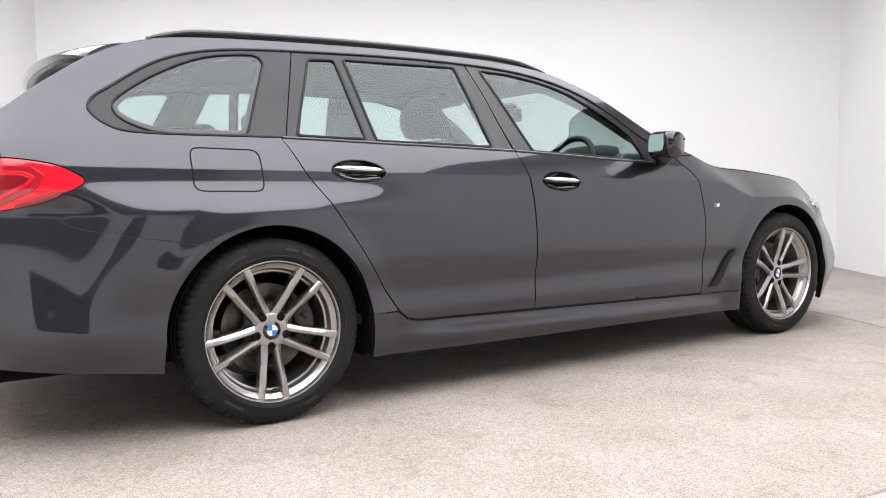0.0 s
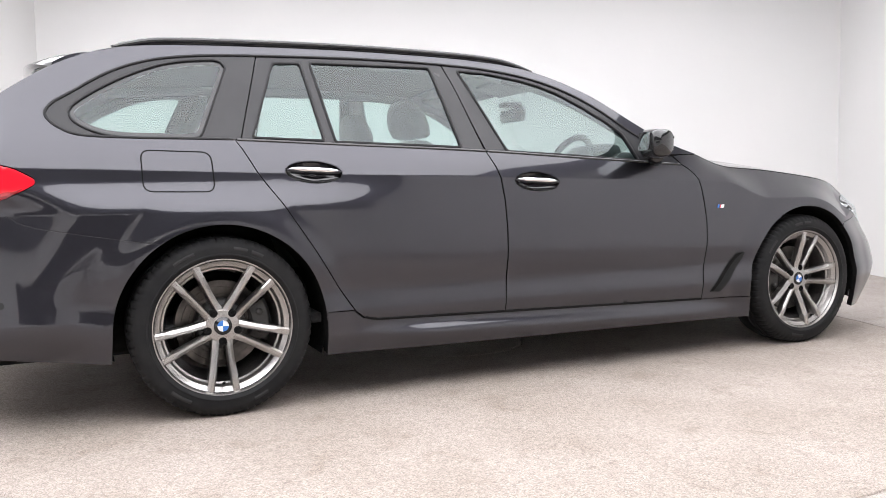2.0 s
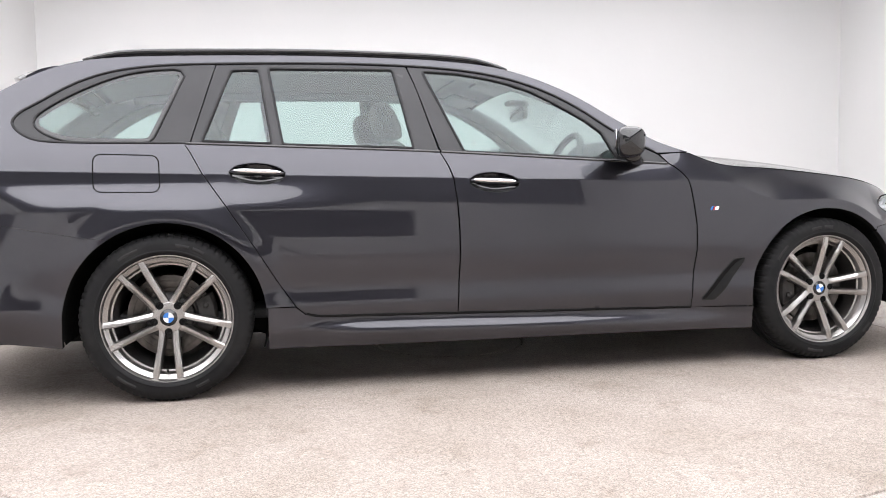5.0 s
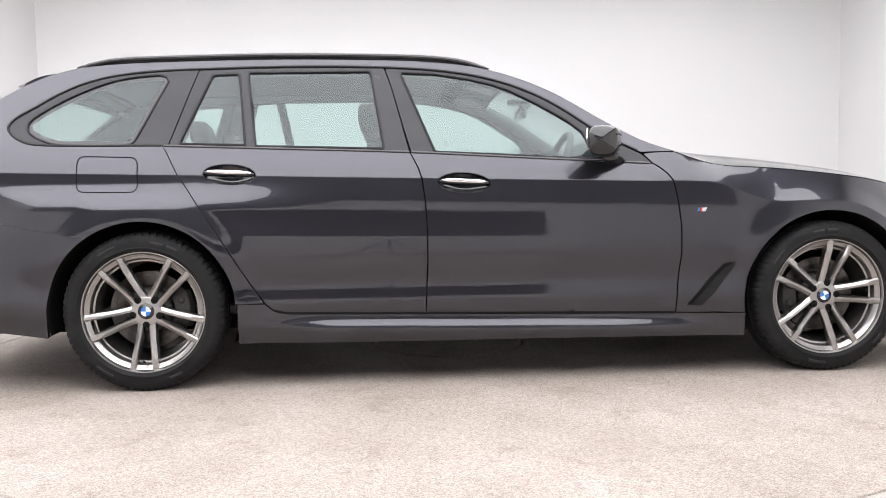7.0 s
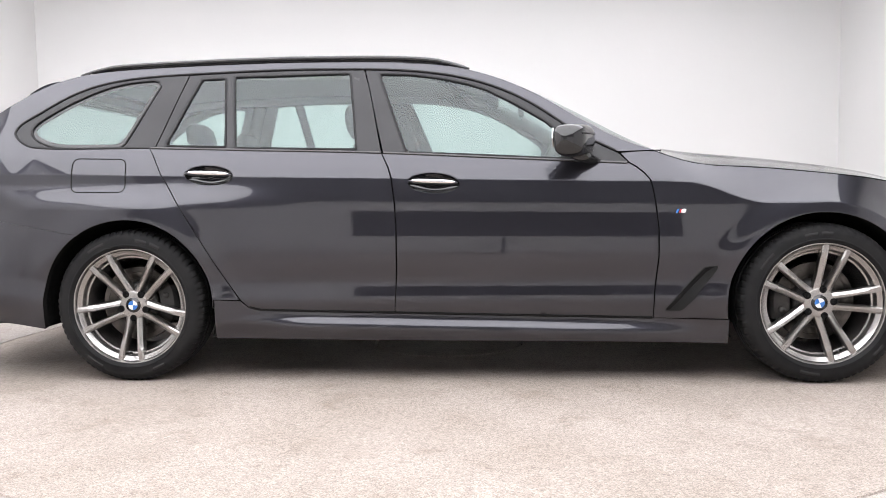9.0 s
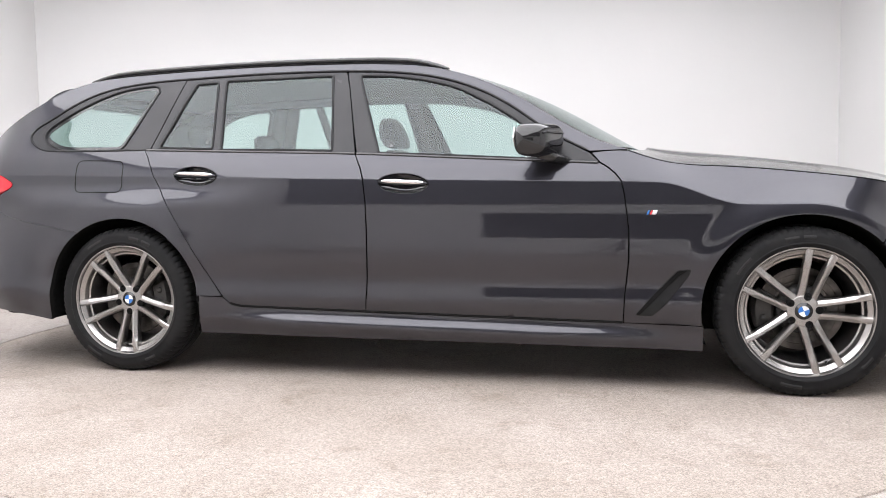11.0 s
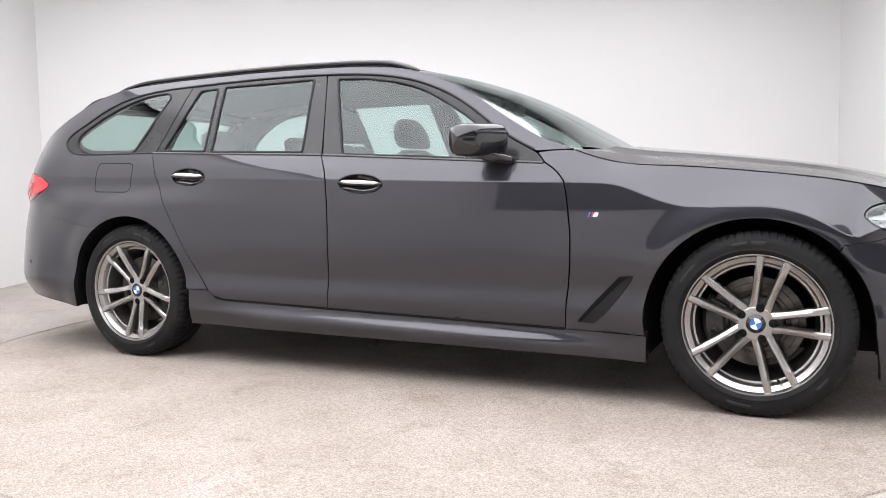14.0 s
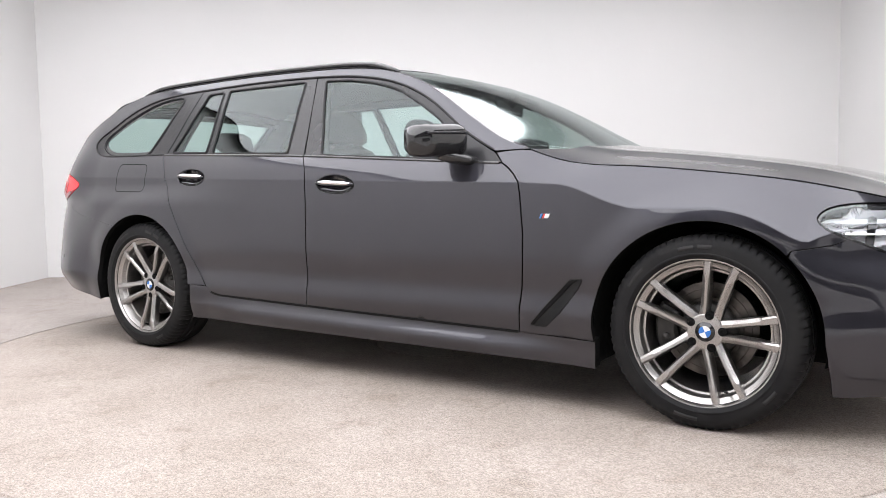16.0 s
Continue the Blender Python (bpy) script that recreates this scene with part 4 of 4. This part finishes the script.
# roof spoiler over the rear window: painted blade with a gloss black trailing lip
def spoiler_rows(pick):
    bm = bmesh.new()
    rows = []
    for i in range(61):
        t = -1 + i / 30
        s = abs(t)
        x1 = -0.655 + 0.045 * s ** 2 + 0.055 * s ** 8
        root = top(-0.42, t * (edge_y(-0.42) - 0.006)) + Vector((0.0, 0, 0.0015))
        y1 = t * (edge_y(-0.55) - 0.012)
        z1 = 1.352 - 0.012 * s ** 2 - 0.018 * s ** 8
        tip = Vector((x1, y1, z1 - 0.02))
        over = Vector((x1 * 0.55 - 0.42 * 0.45, y1 * 0.6 + root.y * 0.4, max(z1 + 0.020, root.z * 0.5 + z1 * 0.5 + 0.012)))
        line = [root * (1 - k) ** 2 + over * (2 * k * (1 - k)) + tip * k * k for k in np.linspace(0, 1, 13)]
        th = 0.034 * (1 - 0.5 * s ** 6)
        line += [tip + Vector((0.002, 0, -0.35 * th)), tip + Vector((0.012, 0, -0.8 * th)), tip + Vector((0.03, 0, -th)), Vector((-0.50, y1, top(-0.50, y1).z - 0.025))]
        rows.append([bm.verts.new(p) for p in line[pick]])
    for a, b in zip(rows, rows[1:]):
        for k in range(len(a) - 1):
            bm.faces.new((a[k], a[k + 1], b[k + 1], b[k]))
    for end in (rows[0], rows[-1]):
        foot = [bm.verts.new((v.co.x, v.co.y * 1.004, min(v.co.z, EDGE_Z(v.co.x)) - 0.02)) for v in end]
        for k in range(len(end) - 1):
            bm.faces.new((end[k], end[k + 1], foot[k + 1], foot[k]))
    bmesh.ops.recalc_face_normals(bm, faces=bm.faces)
    return bm


spoiler = part("spoiler", spoiler_rows(slice(0, 11)), PAINT, car, "dark grey roof spoiler", angle=60)
part("spoiler_lip", spoiler_rows(slice(10, 17)), BLACK, spoiler, "gloss black trailing lip", angle=60)

hood_xs = [2.30, 2.33, 2.36, 2.41, 2.46, 2.55, 2.68, 2.8, 2.9, 3.0, 3.1, 3.2, 3.3, 3.4, 3.48, 3.54]


def hood_half(x):
    z = FENDER_Z(x)
    return -side(along(x, z), z).y - 0.004


hood = [(x, -hood_half(x)) for x in hood_xs] + [(3.62, -0.5), (3.68, -0.2), (3.68, 0.2), (3.62, 0.5)] + [(x, hood_half(x)) for x in hood_xs[::-1]] + [(2.37, 0.6), (2.42, 0.3), (2.43, 0.0), (2.42, -0.3), (2.37, -0.6)]
sheet("bonnet", hood, bonnet, PAINT, car, step=0.03, lip=0.015, label="dark grey bonnet")
# grille panel closing the nose
bm = box(bmesh.new(), 3.50, 3.70, -0.55, 0.55, 0.50, 0.70, 0.03)
part("grille", bm, PLASTIC, car, "black grille")
bm = box(bmesh.new(), 2.20, 2.46, -0.78, 0.78, 0.86, 0.935, 0.02)
part("scuttle", bm, PLASTIC, car, "black scuttle panel below the windscreen")


# ---- underside and wheel housings ----
def build_underside():
    bm = bmesh.new()
    box(bm, 0.42, 2.55, -0.80, 0.80, 0.185, 0.30, 0.02)
    box(bm, -0.95, 3.55, -0.56, 0.56, 0.20, 0.34, 0.02)
    part("underbody", bm, LINER, car, "black underbody")
    bm = box(bmesh.new(), 2.36, 3.40, -0.54, 0.54, 0.34, 0.80)
    part("engine_bay", bm, LINER, car)
    bm = box(bmesh.new(), -0.98, -0.30, -0.54, 0.54, 0.30, 0.62, 0.03)
    part("boot_floor", bm, LINER, car)
    for arch, a0, a1 in ((REAR_ARCH, -20, 193), (FRONT_ARCH, -11, 200)):
        for s in (-1, 1):
            bm = bmesh.new()
            rows = []
            for i in range(33):
                a = radians(a0 + (a1 - a0) * i / 32)
                c, n = math.cos(a), math.sin(a)
                rows.append([bm.verts.new((arch[0] + r * c, s * y, arch[1] + r * n)) for r, y in ((0.392, 0.90), (0.402, 0.86), (0.402, 0.56), (0.05, 0.55))])
            for a, b in zip(rows, rows[1:]):
                for k in range(3):
                    bm.faces.new((a[k], a[k + 1], b[k + 1], b[k]))
            part("wheel_housing", bm, LINER, car, "black wheel housing liner")


build_underside()


# ---- wheels ----
def build_wheel():
    bm = lathe(bmesh.new(), [(0.196, -0.11), (0.204, 0.02), (0.212, 0.050), (0.2130, 0.060), (0.2200, 0.063), (0.2225, 0.070), (0.2250, 0.076), (0.2280, 0.0835), (0.2305, 0.0850), (0.2460, 0.0955), (0.2480, 0.0985), (0.2495, 0.1050), (0.2515, 0.1085), (0.2550, 0.1095), (0.2580, 0.1080), (0.2590, 0.1030), (0.252, 0.095)], 96)
    bmesh.ops.recalc_face_normals(bm, faces=bm.faces)
    wheel = part("wheel", bm, ALLOY, car, "grey five double-spoke alloy wheel", angle=30)
    # tyre, with shoulder blocks
    bm = bmesh.new()
    n = 288
    prof = [(0.246, 0.096), (0.2535, 0.106), (0.2595, 0.1135), (0.268, 0.119), (0.270, 0.1205), (0.274, 0.1205), (0.276, 0.119), (0.296, 0.1185), (0.310, 0.1155), (0.322, 0.1085), (0.3310, 0.099), (0.3355, 0.087), (0.338, 0.060), (0.3375, 0.046), (0.331, 0.044), (0.331, 0.034), (0.338, 0.032), (0.338, 0.006), (0.331, 0.004), (0.331, -0.004), (0.338, -0.006), (0.338, -0.06), (0.330, -0.093), (0.30, -0.118), (0.246, -0.098)]
    rows = []
    for k, (r, d) in enumerate(prof):
        ring = []
        for i in range(n):
            cut = 0.0
            if 9 <= k <= 13:
                cut = 0.0038 if i % 4 == 0 else 0.0
            a = 2 * math.pi * (i + (0.35 if cut else 0)) / n + (k - 9) * 0.004 * (9 <= k <= 13)
            ring.append(bm.verts.new(((r - cut) * math.cos(a), -(d - cut * 0.6), (r - cut) * math.sin(a))))
        rows.append(ring)
    for a, b in zip(rows, rows[1:]):
        for i in range(n):
            bm.faces.new((a[i], a[(i + 1) % n], b[(i + 1) % n], b[i]))
    bmesh.ops.recalc_face_normals(bm, faces=bm.faces)
    part("tyre", bm, RUBBER, wheel, "black rubber tyre with a blocked shoulder", angle=35)
    # spokes: pairs that spread towards the rim
    for p in range(5):
        for s in (-1, 1):
            bm = bmesh.new()
            rows = []
            base = radians(54 + 72 * p)
            for t in (0.0, 0.08, 0.17, 0.26, 0.35, 0.44, 0.53, 0.62, 0.70, 0.735, 0.75, 0.82, 0.90, 0.96, 1.0):
                r = 0.036 + 0.211 * t
                off = s * (0.0215 + 0.0070 * t + 0.0205 * t ** 1.5)
                wedge = ramp(0.715, 0.76, t)
                w = 0.0150 - 0.0022 * math.sin(math.pi * min(1, t * 1.2)) - 0.0022 * wedge + 0.003 * ramp(0.93, 1.0, t)
                d = 0.064 + 0.0455 * min(t, 0.74) + 0.001 * max(0.0, t - 0.74) / 0.26
                flat = 0.36 + 0.26 * wedge
                c, n_ = math.cos(base), math.sin(base)
                row = []
                for q, dd in ((-1.20, -0.042), (-1.02, -0.011 + 0.005 * wedge), (-0.26 * s - flat, -0.0012), (-0.26 * s * (1 - wedge) + flat * (1 - 0.1 * wedge), 0.0), (1.02, -0.011 + 0.005 * wedge), (1.20, -0.042)):
                    a_ = off + max(-1.2, min(1.2, q)) * w
                    row.append(bm.verts.new((r * c - a_ * n_, -(d + dd * (0.9 if t > 0.1 else 0.6)), r * n_ + a_ * c)))
                rows.append(row)
            for a, b in zip(rows, rows[1:]):
                for k in range(5):
                    bm.faces.new((a[k], a[k + 1], b[k + 1], b[k]))
            bm.faces.new(rows[-1])
            bm.faces.new(rows[0][::-1])
            bmesh.ops.recalc_face_normals(bm, faces=bm.faces)
            part("spoke", bm, ALLOY, wheel, angle=9)
    bm = lathe(bmesh.new(), [(0.034, 0.0705), (0.040, 0.0700), (0.056, 0.0692), (0.0615, 0.0686), (0.0630, 0.064), (0.064, 0.030)], 60)
    bmesh.ops.recalc_face_normals(bm, faces=bm.faces)
    part("hub", bm, ALLOY, wheel)
    bm = lathe(bmesh.new(), [(0.0001, 0.0735), (0.0225, 0.0730), (0.0228, 0.0722), (0.033, 0.0712), (0.0345, 0.068)], 48)
    bmesh.ops.recalc_face_normals(bm, faces=bm.faces)
    cap = part("hub_cap", bm, BLACK, wheel, "black round hub cap")
    for k in range(4):
        bm = bmesh.new()
        arc_ = [bm.verts.new((0.021 * math.cos(a), -0.0745, 0.021 * math.sin(a))) for a in np.linspace(k * math.pi / 2, (k + 1) * math.pi / 2, 9)]
        bm.faces.new([bm.verts.new((0, -0.0748, 0))] + arc_)
        part("cap_inlay", bm, BLUE if k % 2 else WHITE, wheel, "blue and white enamel inlay", smooth=False)
    # Bolts stand just above the hub; the dark colour draws their recesses' shade.
    for p in range(5):
        a = radians(54 + 72 * p)
        c = (0.058 * math.cos(a), 0, 0.058 * math.sin(a))
        bm = lathe(bmesh.new(), [(0.0001, 0.0696), (0.0060, 0.0696), (0.0065, 0.0708), (0.0095, 0.0708), (0.0100, 0.0696), (0.0135, 0.0703), (0.0150, 0.0703), (0.0155, 0.055)], 20, c)
        bmesh.ops.recalc_face_normals(bm, faces=bm.faces)
        part("wheel_bolt", bm, LINER, wheel, "dark wheel bolt with its recess's shade coloured in")
    bm = tube(bmesh.new(), [(0.0, -0.085, -0.216), (0.0, -0.104, -0.208)], 0.0045, 8)
    part("valve", bm, RUBBER, wheel)
    # brake
    bm = lathe(bmesh.new(), [(0.098, 0.012), (0.100, 0.003), (0.112, 0.004), (0.114, 0.0025), (0.118, 0.004), (0.140, 0.004), (0.142, 0.0028), (0.144, 0.004), (0.166, 0.004), (0.168, 0.000), (0.168, -0.022), (0.10, -0.022)], 72)
    bmesh.ops.recalc_face_normals(bm, faces=bm.faces)
    part("brake_disc", bm, DISC, wheel, "worn steel brake disc", angle=30)
    bm = lathe(bmesh.new(), [(0.0001, 0.036), (0.085, 0.036), (0.094, 0.028), (0.0985, 0.010)], 48)
    bmesh.ops.recalc_face_normals(bm, faces=bm.faces)
    part("disc_bell", bm, CAST, wheel)
    return wheel


def build_caliper(x, y, flip, ang):
    at = pose(x, y, R_W, 0, 0, 180 if flip else 0)
    bm = bmesh.new()
    rows = []
    for i in range(9):
        a = radians(ang - 26 + 52 * i / 8)
        k = 1 - 0.25 * abs(2 * i / 8 - 1) ** 3
        rows.append([bm.verts.new((r * math.cos(a), -d, r * math.sin(a))) for r, d in ((0.186, -0.05), (0.190, 0.020 * k), (0.176, 0.040 * k), (0.118, 0.042 * k), (0.108, 0.030 * k), (0.110, 0.006))])
    for a, b in zip(rows, rows[1:]):
        for k in range(5):
            bm.faces.new((a[k], a[k + 1], b[k + 1], b[k]))
    bm.faces.new(rows[0])
    bm.faces.new(rows[-1][::-1])
    bmesh.ops.recalc_face_normals(bm, faces=bm.faces)
    cal = part("brake_caliper", bm, CAST, car, "dark cast brake caliper", angle=40)
    cal.matrix_basis = at
    for dr in (-14, 14):
        bm = bmesh.new()
        a = radians(ang + dr)
        tube(bm, [(0.148 * math.cos(a), -0.036, 0.148 * math.sin(a)), (0.148 * math.cos(a), -0.050, 0.148 * math.sin(a))], 0.013, 12)
        part("caliper_boss", bm, CAST, cal)


wheel = build_wheel()
R_W = 0.336
for x, y, flip, ang in ((0.0, -0.802, False, 2), (2.975, -0.802, False, 178), (0.0, 0.802, True, 178), (2.975, 0.802, True, 2)):
    build_caliper(x, y, flip, ang)
wheel.matrix_basis = pose(0, -0.802, R_W, 0, 2, 0)
for x, s, spin, flip in ((2.975, -1, -22, False), (0.0, 1, 30, True), (2.975, 1, 10, True)):
    m = pose(x, s * 0.802, R_W, 0, 0, 180 if flip else 0) @ pose(0, 0, 0, 0, spin, 0)
    copy_thing(wheel, m)


# ---- cabin ----
def soft_block(bm, rows_):
    """A padded form through cross rows: each (x, z, half width, half depth, lean)."""
    rings = []
    for x, z, w, d, lean in rows_:
        ring = []
        for j in range(20):
            a = 2 * math.pi * j / 20
            ca, sa = math.cos(a), math.sin(a)
            px = d * math.copysign(abs(ca) ** 0.6, ca)
            py = w * math.copysign(abs(sa) ** 0.55, sa)
            ring.append(bm.verts.new((x + px * math.cos(lean), py, z + px * math.sin(lean))))
        rings.append(ring)
    for a, b in zip(rings, rings[1:]):
        for j in range(20):
            bm.faces.new((a[j], a[(j + 1) % 20], b[(j + 1) % 20], b[j]))
    bm.faces.new(rings[0][::-1])
    bm.faces.new(rings[-1])
    bmesh.ops.recalc_face_normals(bm, faces=bm.faces)
    return bm


def shifted(bm, y):
    bmesh.ops.translate(bm, vec=(0, y, 0), verts=bm.verts)
    return bm


def front_seat(y):
    seat = part("front_seat", shifted(soft_block(bmesh.new(), [(1.42, 0.36, 0.22, 0.24, 0), (1.42, 0.42, 0.25, 0.27, 0.05), (1.42, 0.52, 0.25, 0.27, 0.08), (1.42, 0.56, 0.20, 0.22, 0.08)]), y), LEATHER, car, "black leather front seat")
    part("backrest", shifted(soft_block(bmesh.new(), [(1.20, 0.50, 0.20, 0.07, 0), (1.17, 0.58, 0.25, 0.085, 0), (1.09, 0.80, 0.26, 0.08, 0), (1.01, 0.98, 0.235, 0.065, 0), (0.99, 1.035, 0.19, 0.055, 0), (0.98, 1.058, 0.13, 0.04, 0)]), y), LEATHER, seat)
    part("headrest", shifted(soft_block(bmesh.new(), [(0.985, 1.072, 0.125, 0.035, 0), (0.980, 1.083, 0.155, 0.052, 0), (0.968, 1.122, 0.163, 0.062, 0), (0.956, 1.165, 0.155, 0.060, 0), (0.947, 1.202, 0.134, 0.052, 0), (0.941, 1.228, 0.102, 0.042, 0), (0.937, 1.244, 0.060, 0.028, 0)]), y), LEATHER, seat)
    for dy in (-0.06, 0.06):
        part("headrest_post", tube(bmesh.new(), [(0.982, y + dy, 1.04), (0.977, y + dy, 1.10)], 0.007, 8), CHROME, seat)


def rear_bench():
    bench = part("rear_bench", soft_block(bmesh.new(), [(0.55, 0.36, 0.66, 0.22, 0), (0.55, 0.45, 0.68, 0.25, 0.05), (0.55, 0.53, 0.66, 0.23, 0.05), (0.55, 0.56, 0.60, 0.18, 0.05)]), LEATHER, car, "black leather rear bench")
    part("bench_back", soft_block(bmesh.new(), [(0.36, 0.52, 0.66, 0.07, 0), (0.33, 0.62, 0.67, 0.08, 0), (0.25, 0.85, 0.67, 0.075, 0), (0.18, 1.02, 0.62, 0.06, 0), (0.165, 1.05, 0.55, 0.04, 0)]), LEATHER, bench)
    for y in (-0.38, 0.38):
        part("headrest", shifted(soft_block(bmesh.new(), [(0.17, 1.055, 0.10, 0.035, 0), (0.16, 1.08, 0.13, 0.045, 0), (0.15, 1.14, 0.12, 0.042, 0), (0.145, 1.165, 0.07, 0.025, 0)]), y), LEATHER, bench)


for y in (-0.38, 0.38):
    front_seat(y)
rear_bench()
sheet("headliner", top_strip(-0.42, 1.38, 0.03), top, HEADLINER, car, step=0.08, lip=0.0, lift=-0.035, label="grey cloth headliner")
for far in (False, True):
    cargo = [(0.06, 0.78), (0.06, 1.02), *[(x, BELT_Z(x) - 0.004) for x in (-0.1, -0.3, -0.43)], *uz([(-0.75, 1.04), (-0.85, 0.98), (-0.85, 0.78)])]
    sheet("cargo_trim", cargo, side, DARK, car, step=0.06, lift=-0.05, lip=0.0, mirror=far, label="dark boot side trim")
part("cargo_blind", box(bmesh.new(), -0.86, 0.14, -0.70, 0.70, 0.955, 0.975, 0.006), DARK, car, "dark load cover")
part("cabin_floor", box(bmesh.new(), -0.2, 2.35, -0.80, 0.80, 0.305, 0.345, 0.01), DARK, car, "dark cabin carpet")
# dashboard with cowl and steering wheel on the near side
part("dashboard", soft_block(bmesh.new(), [(2.16, 0.55, 0.74, 0.12, 0), (2.12, 0.70, 0.78, 0.20, 0), (2.11, 0.86, 0.79, 0.22, 0.0), (2.12, 0.94, 0.76, 0.18, 0.0), (2.09, 0.985, 0.70, 0.12, 0.0), (2.08, 1.003, 0.64, 0.07, 0.0)]), DARK, car, "dark moulded dashboard")
part("instrument_cowl", shifted(soft_block(bmesh.new(), [(1.99, 0.93, 0.20, 0.09, 0), (2.01, 1.00, 0.195, 0.085, 0), (2.03, 1.04, 0.17, 0.06, 0), (2.035, 1.052, 0.11, 0.03, 0)]), -0.38), DARK, car, "dark hooded instrument cowl")
part("centre_screen", box(bmesh.new(), 1.985, 2.0, -0.14, 0.14, 0.90, 1.01, 0.005), BLACK, car, "black centre display")
wheel_ring = bmesh.new()
lathe(wheel_ring, [(0.185 + 0.017 * math.cos(a), 0.017 * math.sin(a)) for a in np.linspace(0, 2 * math.pi, 13)[:-1]], 40, closed=True)
bmesh.ops.recalc_face_normals(wheel_ring, faces=wheel_ring.faces)
steer = part("steering_wheel", wheel_ring, LEATHER, car, "black leather steering wheel")
steer.matrix_basis = pose(1.85, -0.38, 0.922, 0, 0, 0) @ pose(0, 0, 0, 0, 24, 0) @ pose(0, 0, 0, 0, 0, -90)
bm = bmesh.new()
box(bm, -0.17, 0.17, -0.012, 0.012, -0.022, 0.022, 0.008)
box(bm, -0.02, 0.02, -0.012, 0.012, -0.175, 0.0, 0.008)
box(bm, -0.07, 0.07, -0.035, 0.020, -0.055, 0.055, 0.02)
part("steering_spokes", bm, LEATHER, steer)
part("interior_mirror", box(bmesh.new(), 1.735, 1.765, -0.125, 0.125, 1.195, 1.268, 0.014, 3), BLACK, car, "black rear-view mirror")
bm = tube(bmesh.new(), [(1.755, 0, 1.245), (1.785, 0, 1.270), (1.80, 0, 1.290)], 0.016, 8)
box(bm, 1.685, 1.785, -0.05, 0.05, 1.276, 1.302, 0.010)
part("mirror_stalk", bm, PLASTIC, car, "black mirror stalk and sensor housing")
for y in (-0.36, 0.36):
    bm = box(bmesh.new(), -0.075, 0.075, -0.18, 0.18, -0.009, 0.009, 0.006)
    visor = part("sun_visor", bm, HEADLINER, car, "grey sun visor")
    visor.matrix_basis = pose(1.50, y, 1.330, 0, 16, 0)
sheet("header_trim", top_strip(1.37, 1.64, 0.06), top, TRIM_GREY, car, step=0.06, lip=0.02, lift=-0.022, label="grey cloth header over the windscreen")
# padded trims inside the windscreen pillars and along the roof sides
for s in (-1, 1):
    pts = [(x, s * (edge_y(x) - 0.062), EDGE_Z(x) - 0.038) for x in np.linspace(1.36, 2.16, 14)]
    part("pillar_trim", tube(bmesh.new(), pts, 0.050, 10, 0.75), TRIM_GREY, car, "grey padded windscreen pillar trim")
    pts = [(x, s * (edge_y(x) - 0.058), EDGE_Z(x) - 0.052) for x in np.linspace(-0.30, 1.37, 20)]
    part("roof_side_trim", tube(bmesh.new(), pts, 0.030, 8, 0.8), HEADLINER, car, "grey cloth roof side trim")
# central pillar trims
for s in (-1, 1):
    part("belt_pillar", tube(bmesh.new(), [(1.15, s * 0.77, 0.95), (1.10, s * 0.70, 1.10), (1.05, s * 0.62, 1.26), (1.03, s * 0.575, 1.35)], 0.042, 10, 0.7), DARK, car, "dark central pillar trim")
    part("rear_pillar", tube(bmesh.new(), [(0.06, s * 0.74, 1.0), (0.10, s * 0.67, 1.15), (0.16, s * 0.595, 1.30), (0.18, s * 0.575, 1.34)], 0.042, 10, 0.7), DARK, car)

# embossed sidewall marks: plain raised bars
for wh in [o for o in car.children if o.name.split(".")[0] == "wheel"]:
    for a0, a1, r0, r1 in ((62, 71, 0.287, 0.304), (74, 84, 0.288, 0.303), (112, 128, 0.290, 0.302), (230, 246, 0.288, 0.303), (292, 303, 0.289, 0.303)):
        bm = bmesh.new()
        rows = []
        for i in range(9):
            a = radians(a0 + (a1 - a0) * i / 8)
            rows.append([bm.verts.new((r * math.cos(a), -d, r * math.sin(a))) for r, d in ((r0, 0.1180), (r0 + 0.0008, 0.1196), (r1 - 0.0008, 0.1185), (r1, 0.1150))])
        for a, b in zip(rows, rows[1:]):
            for k in range(3):
                bm.faces.new((a[k], a[k + 1], b[k + 1], b[k]))
        bmesh.ops.recalc_face_normals(bm, faces=bm.faces)
        part("sidewall_mark", bm, MARK, wh)


# ---- tripod below the camera, seen only as a reflection in the doors ----
def build_tripod():
    t = tagged(new("camera_tripod"), "black camera tripod mirrored in the car doors", "tripod")
    t.location = (EYE.x + 0.03, EYE.y - 0.16, 0)
    part("column", tube(bmesh.new(), [(0, 0, 0.35), (0, 0, 0.78)], 0.014, 12), PLASTIC, t)
    for k in range(3):
        a = radians(90 + 120 * k)
        leg = tube(bmesh.new(), [(0.03 * math.cos(a), 0.03 * math.sin(a), 0.68), (0.42 * math.cos(a), 0.42 * math.sin(a), 0.012)], 0.014, 10)
        part("leg", leg, PLASTIC, t)
    part("head", box(bmesh.new(), -0.05, 0.05, -0.05, 0.05, 0.76, 0.80, 0.01), PLASTIC, t)


build_tripod()

# every part of the car hangs from an empty at the turntable's centre
for ob in car.children:
    ob.matrix_basis = CAR_PARTS @ ob.matrix_basis


def motions():
    rows = [(t, pose(0, 0, 0, 0, 0, a)) for t, a in TURN]
    walk(car, rows)
    walk(turntable, rows)


motions()
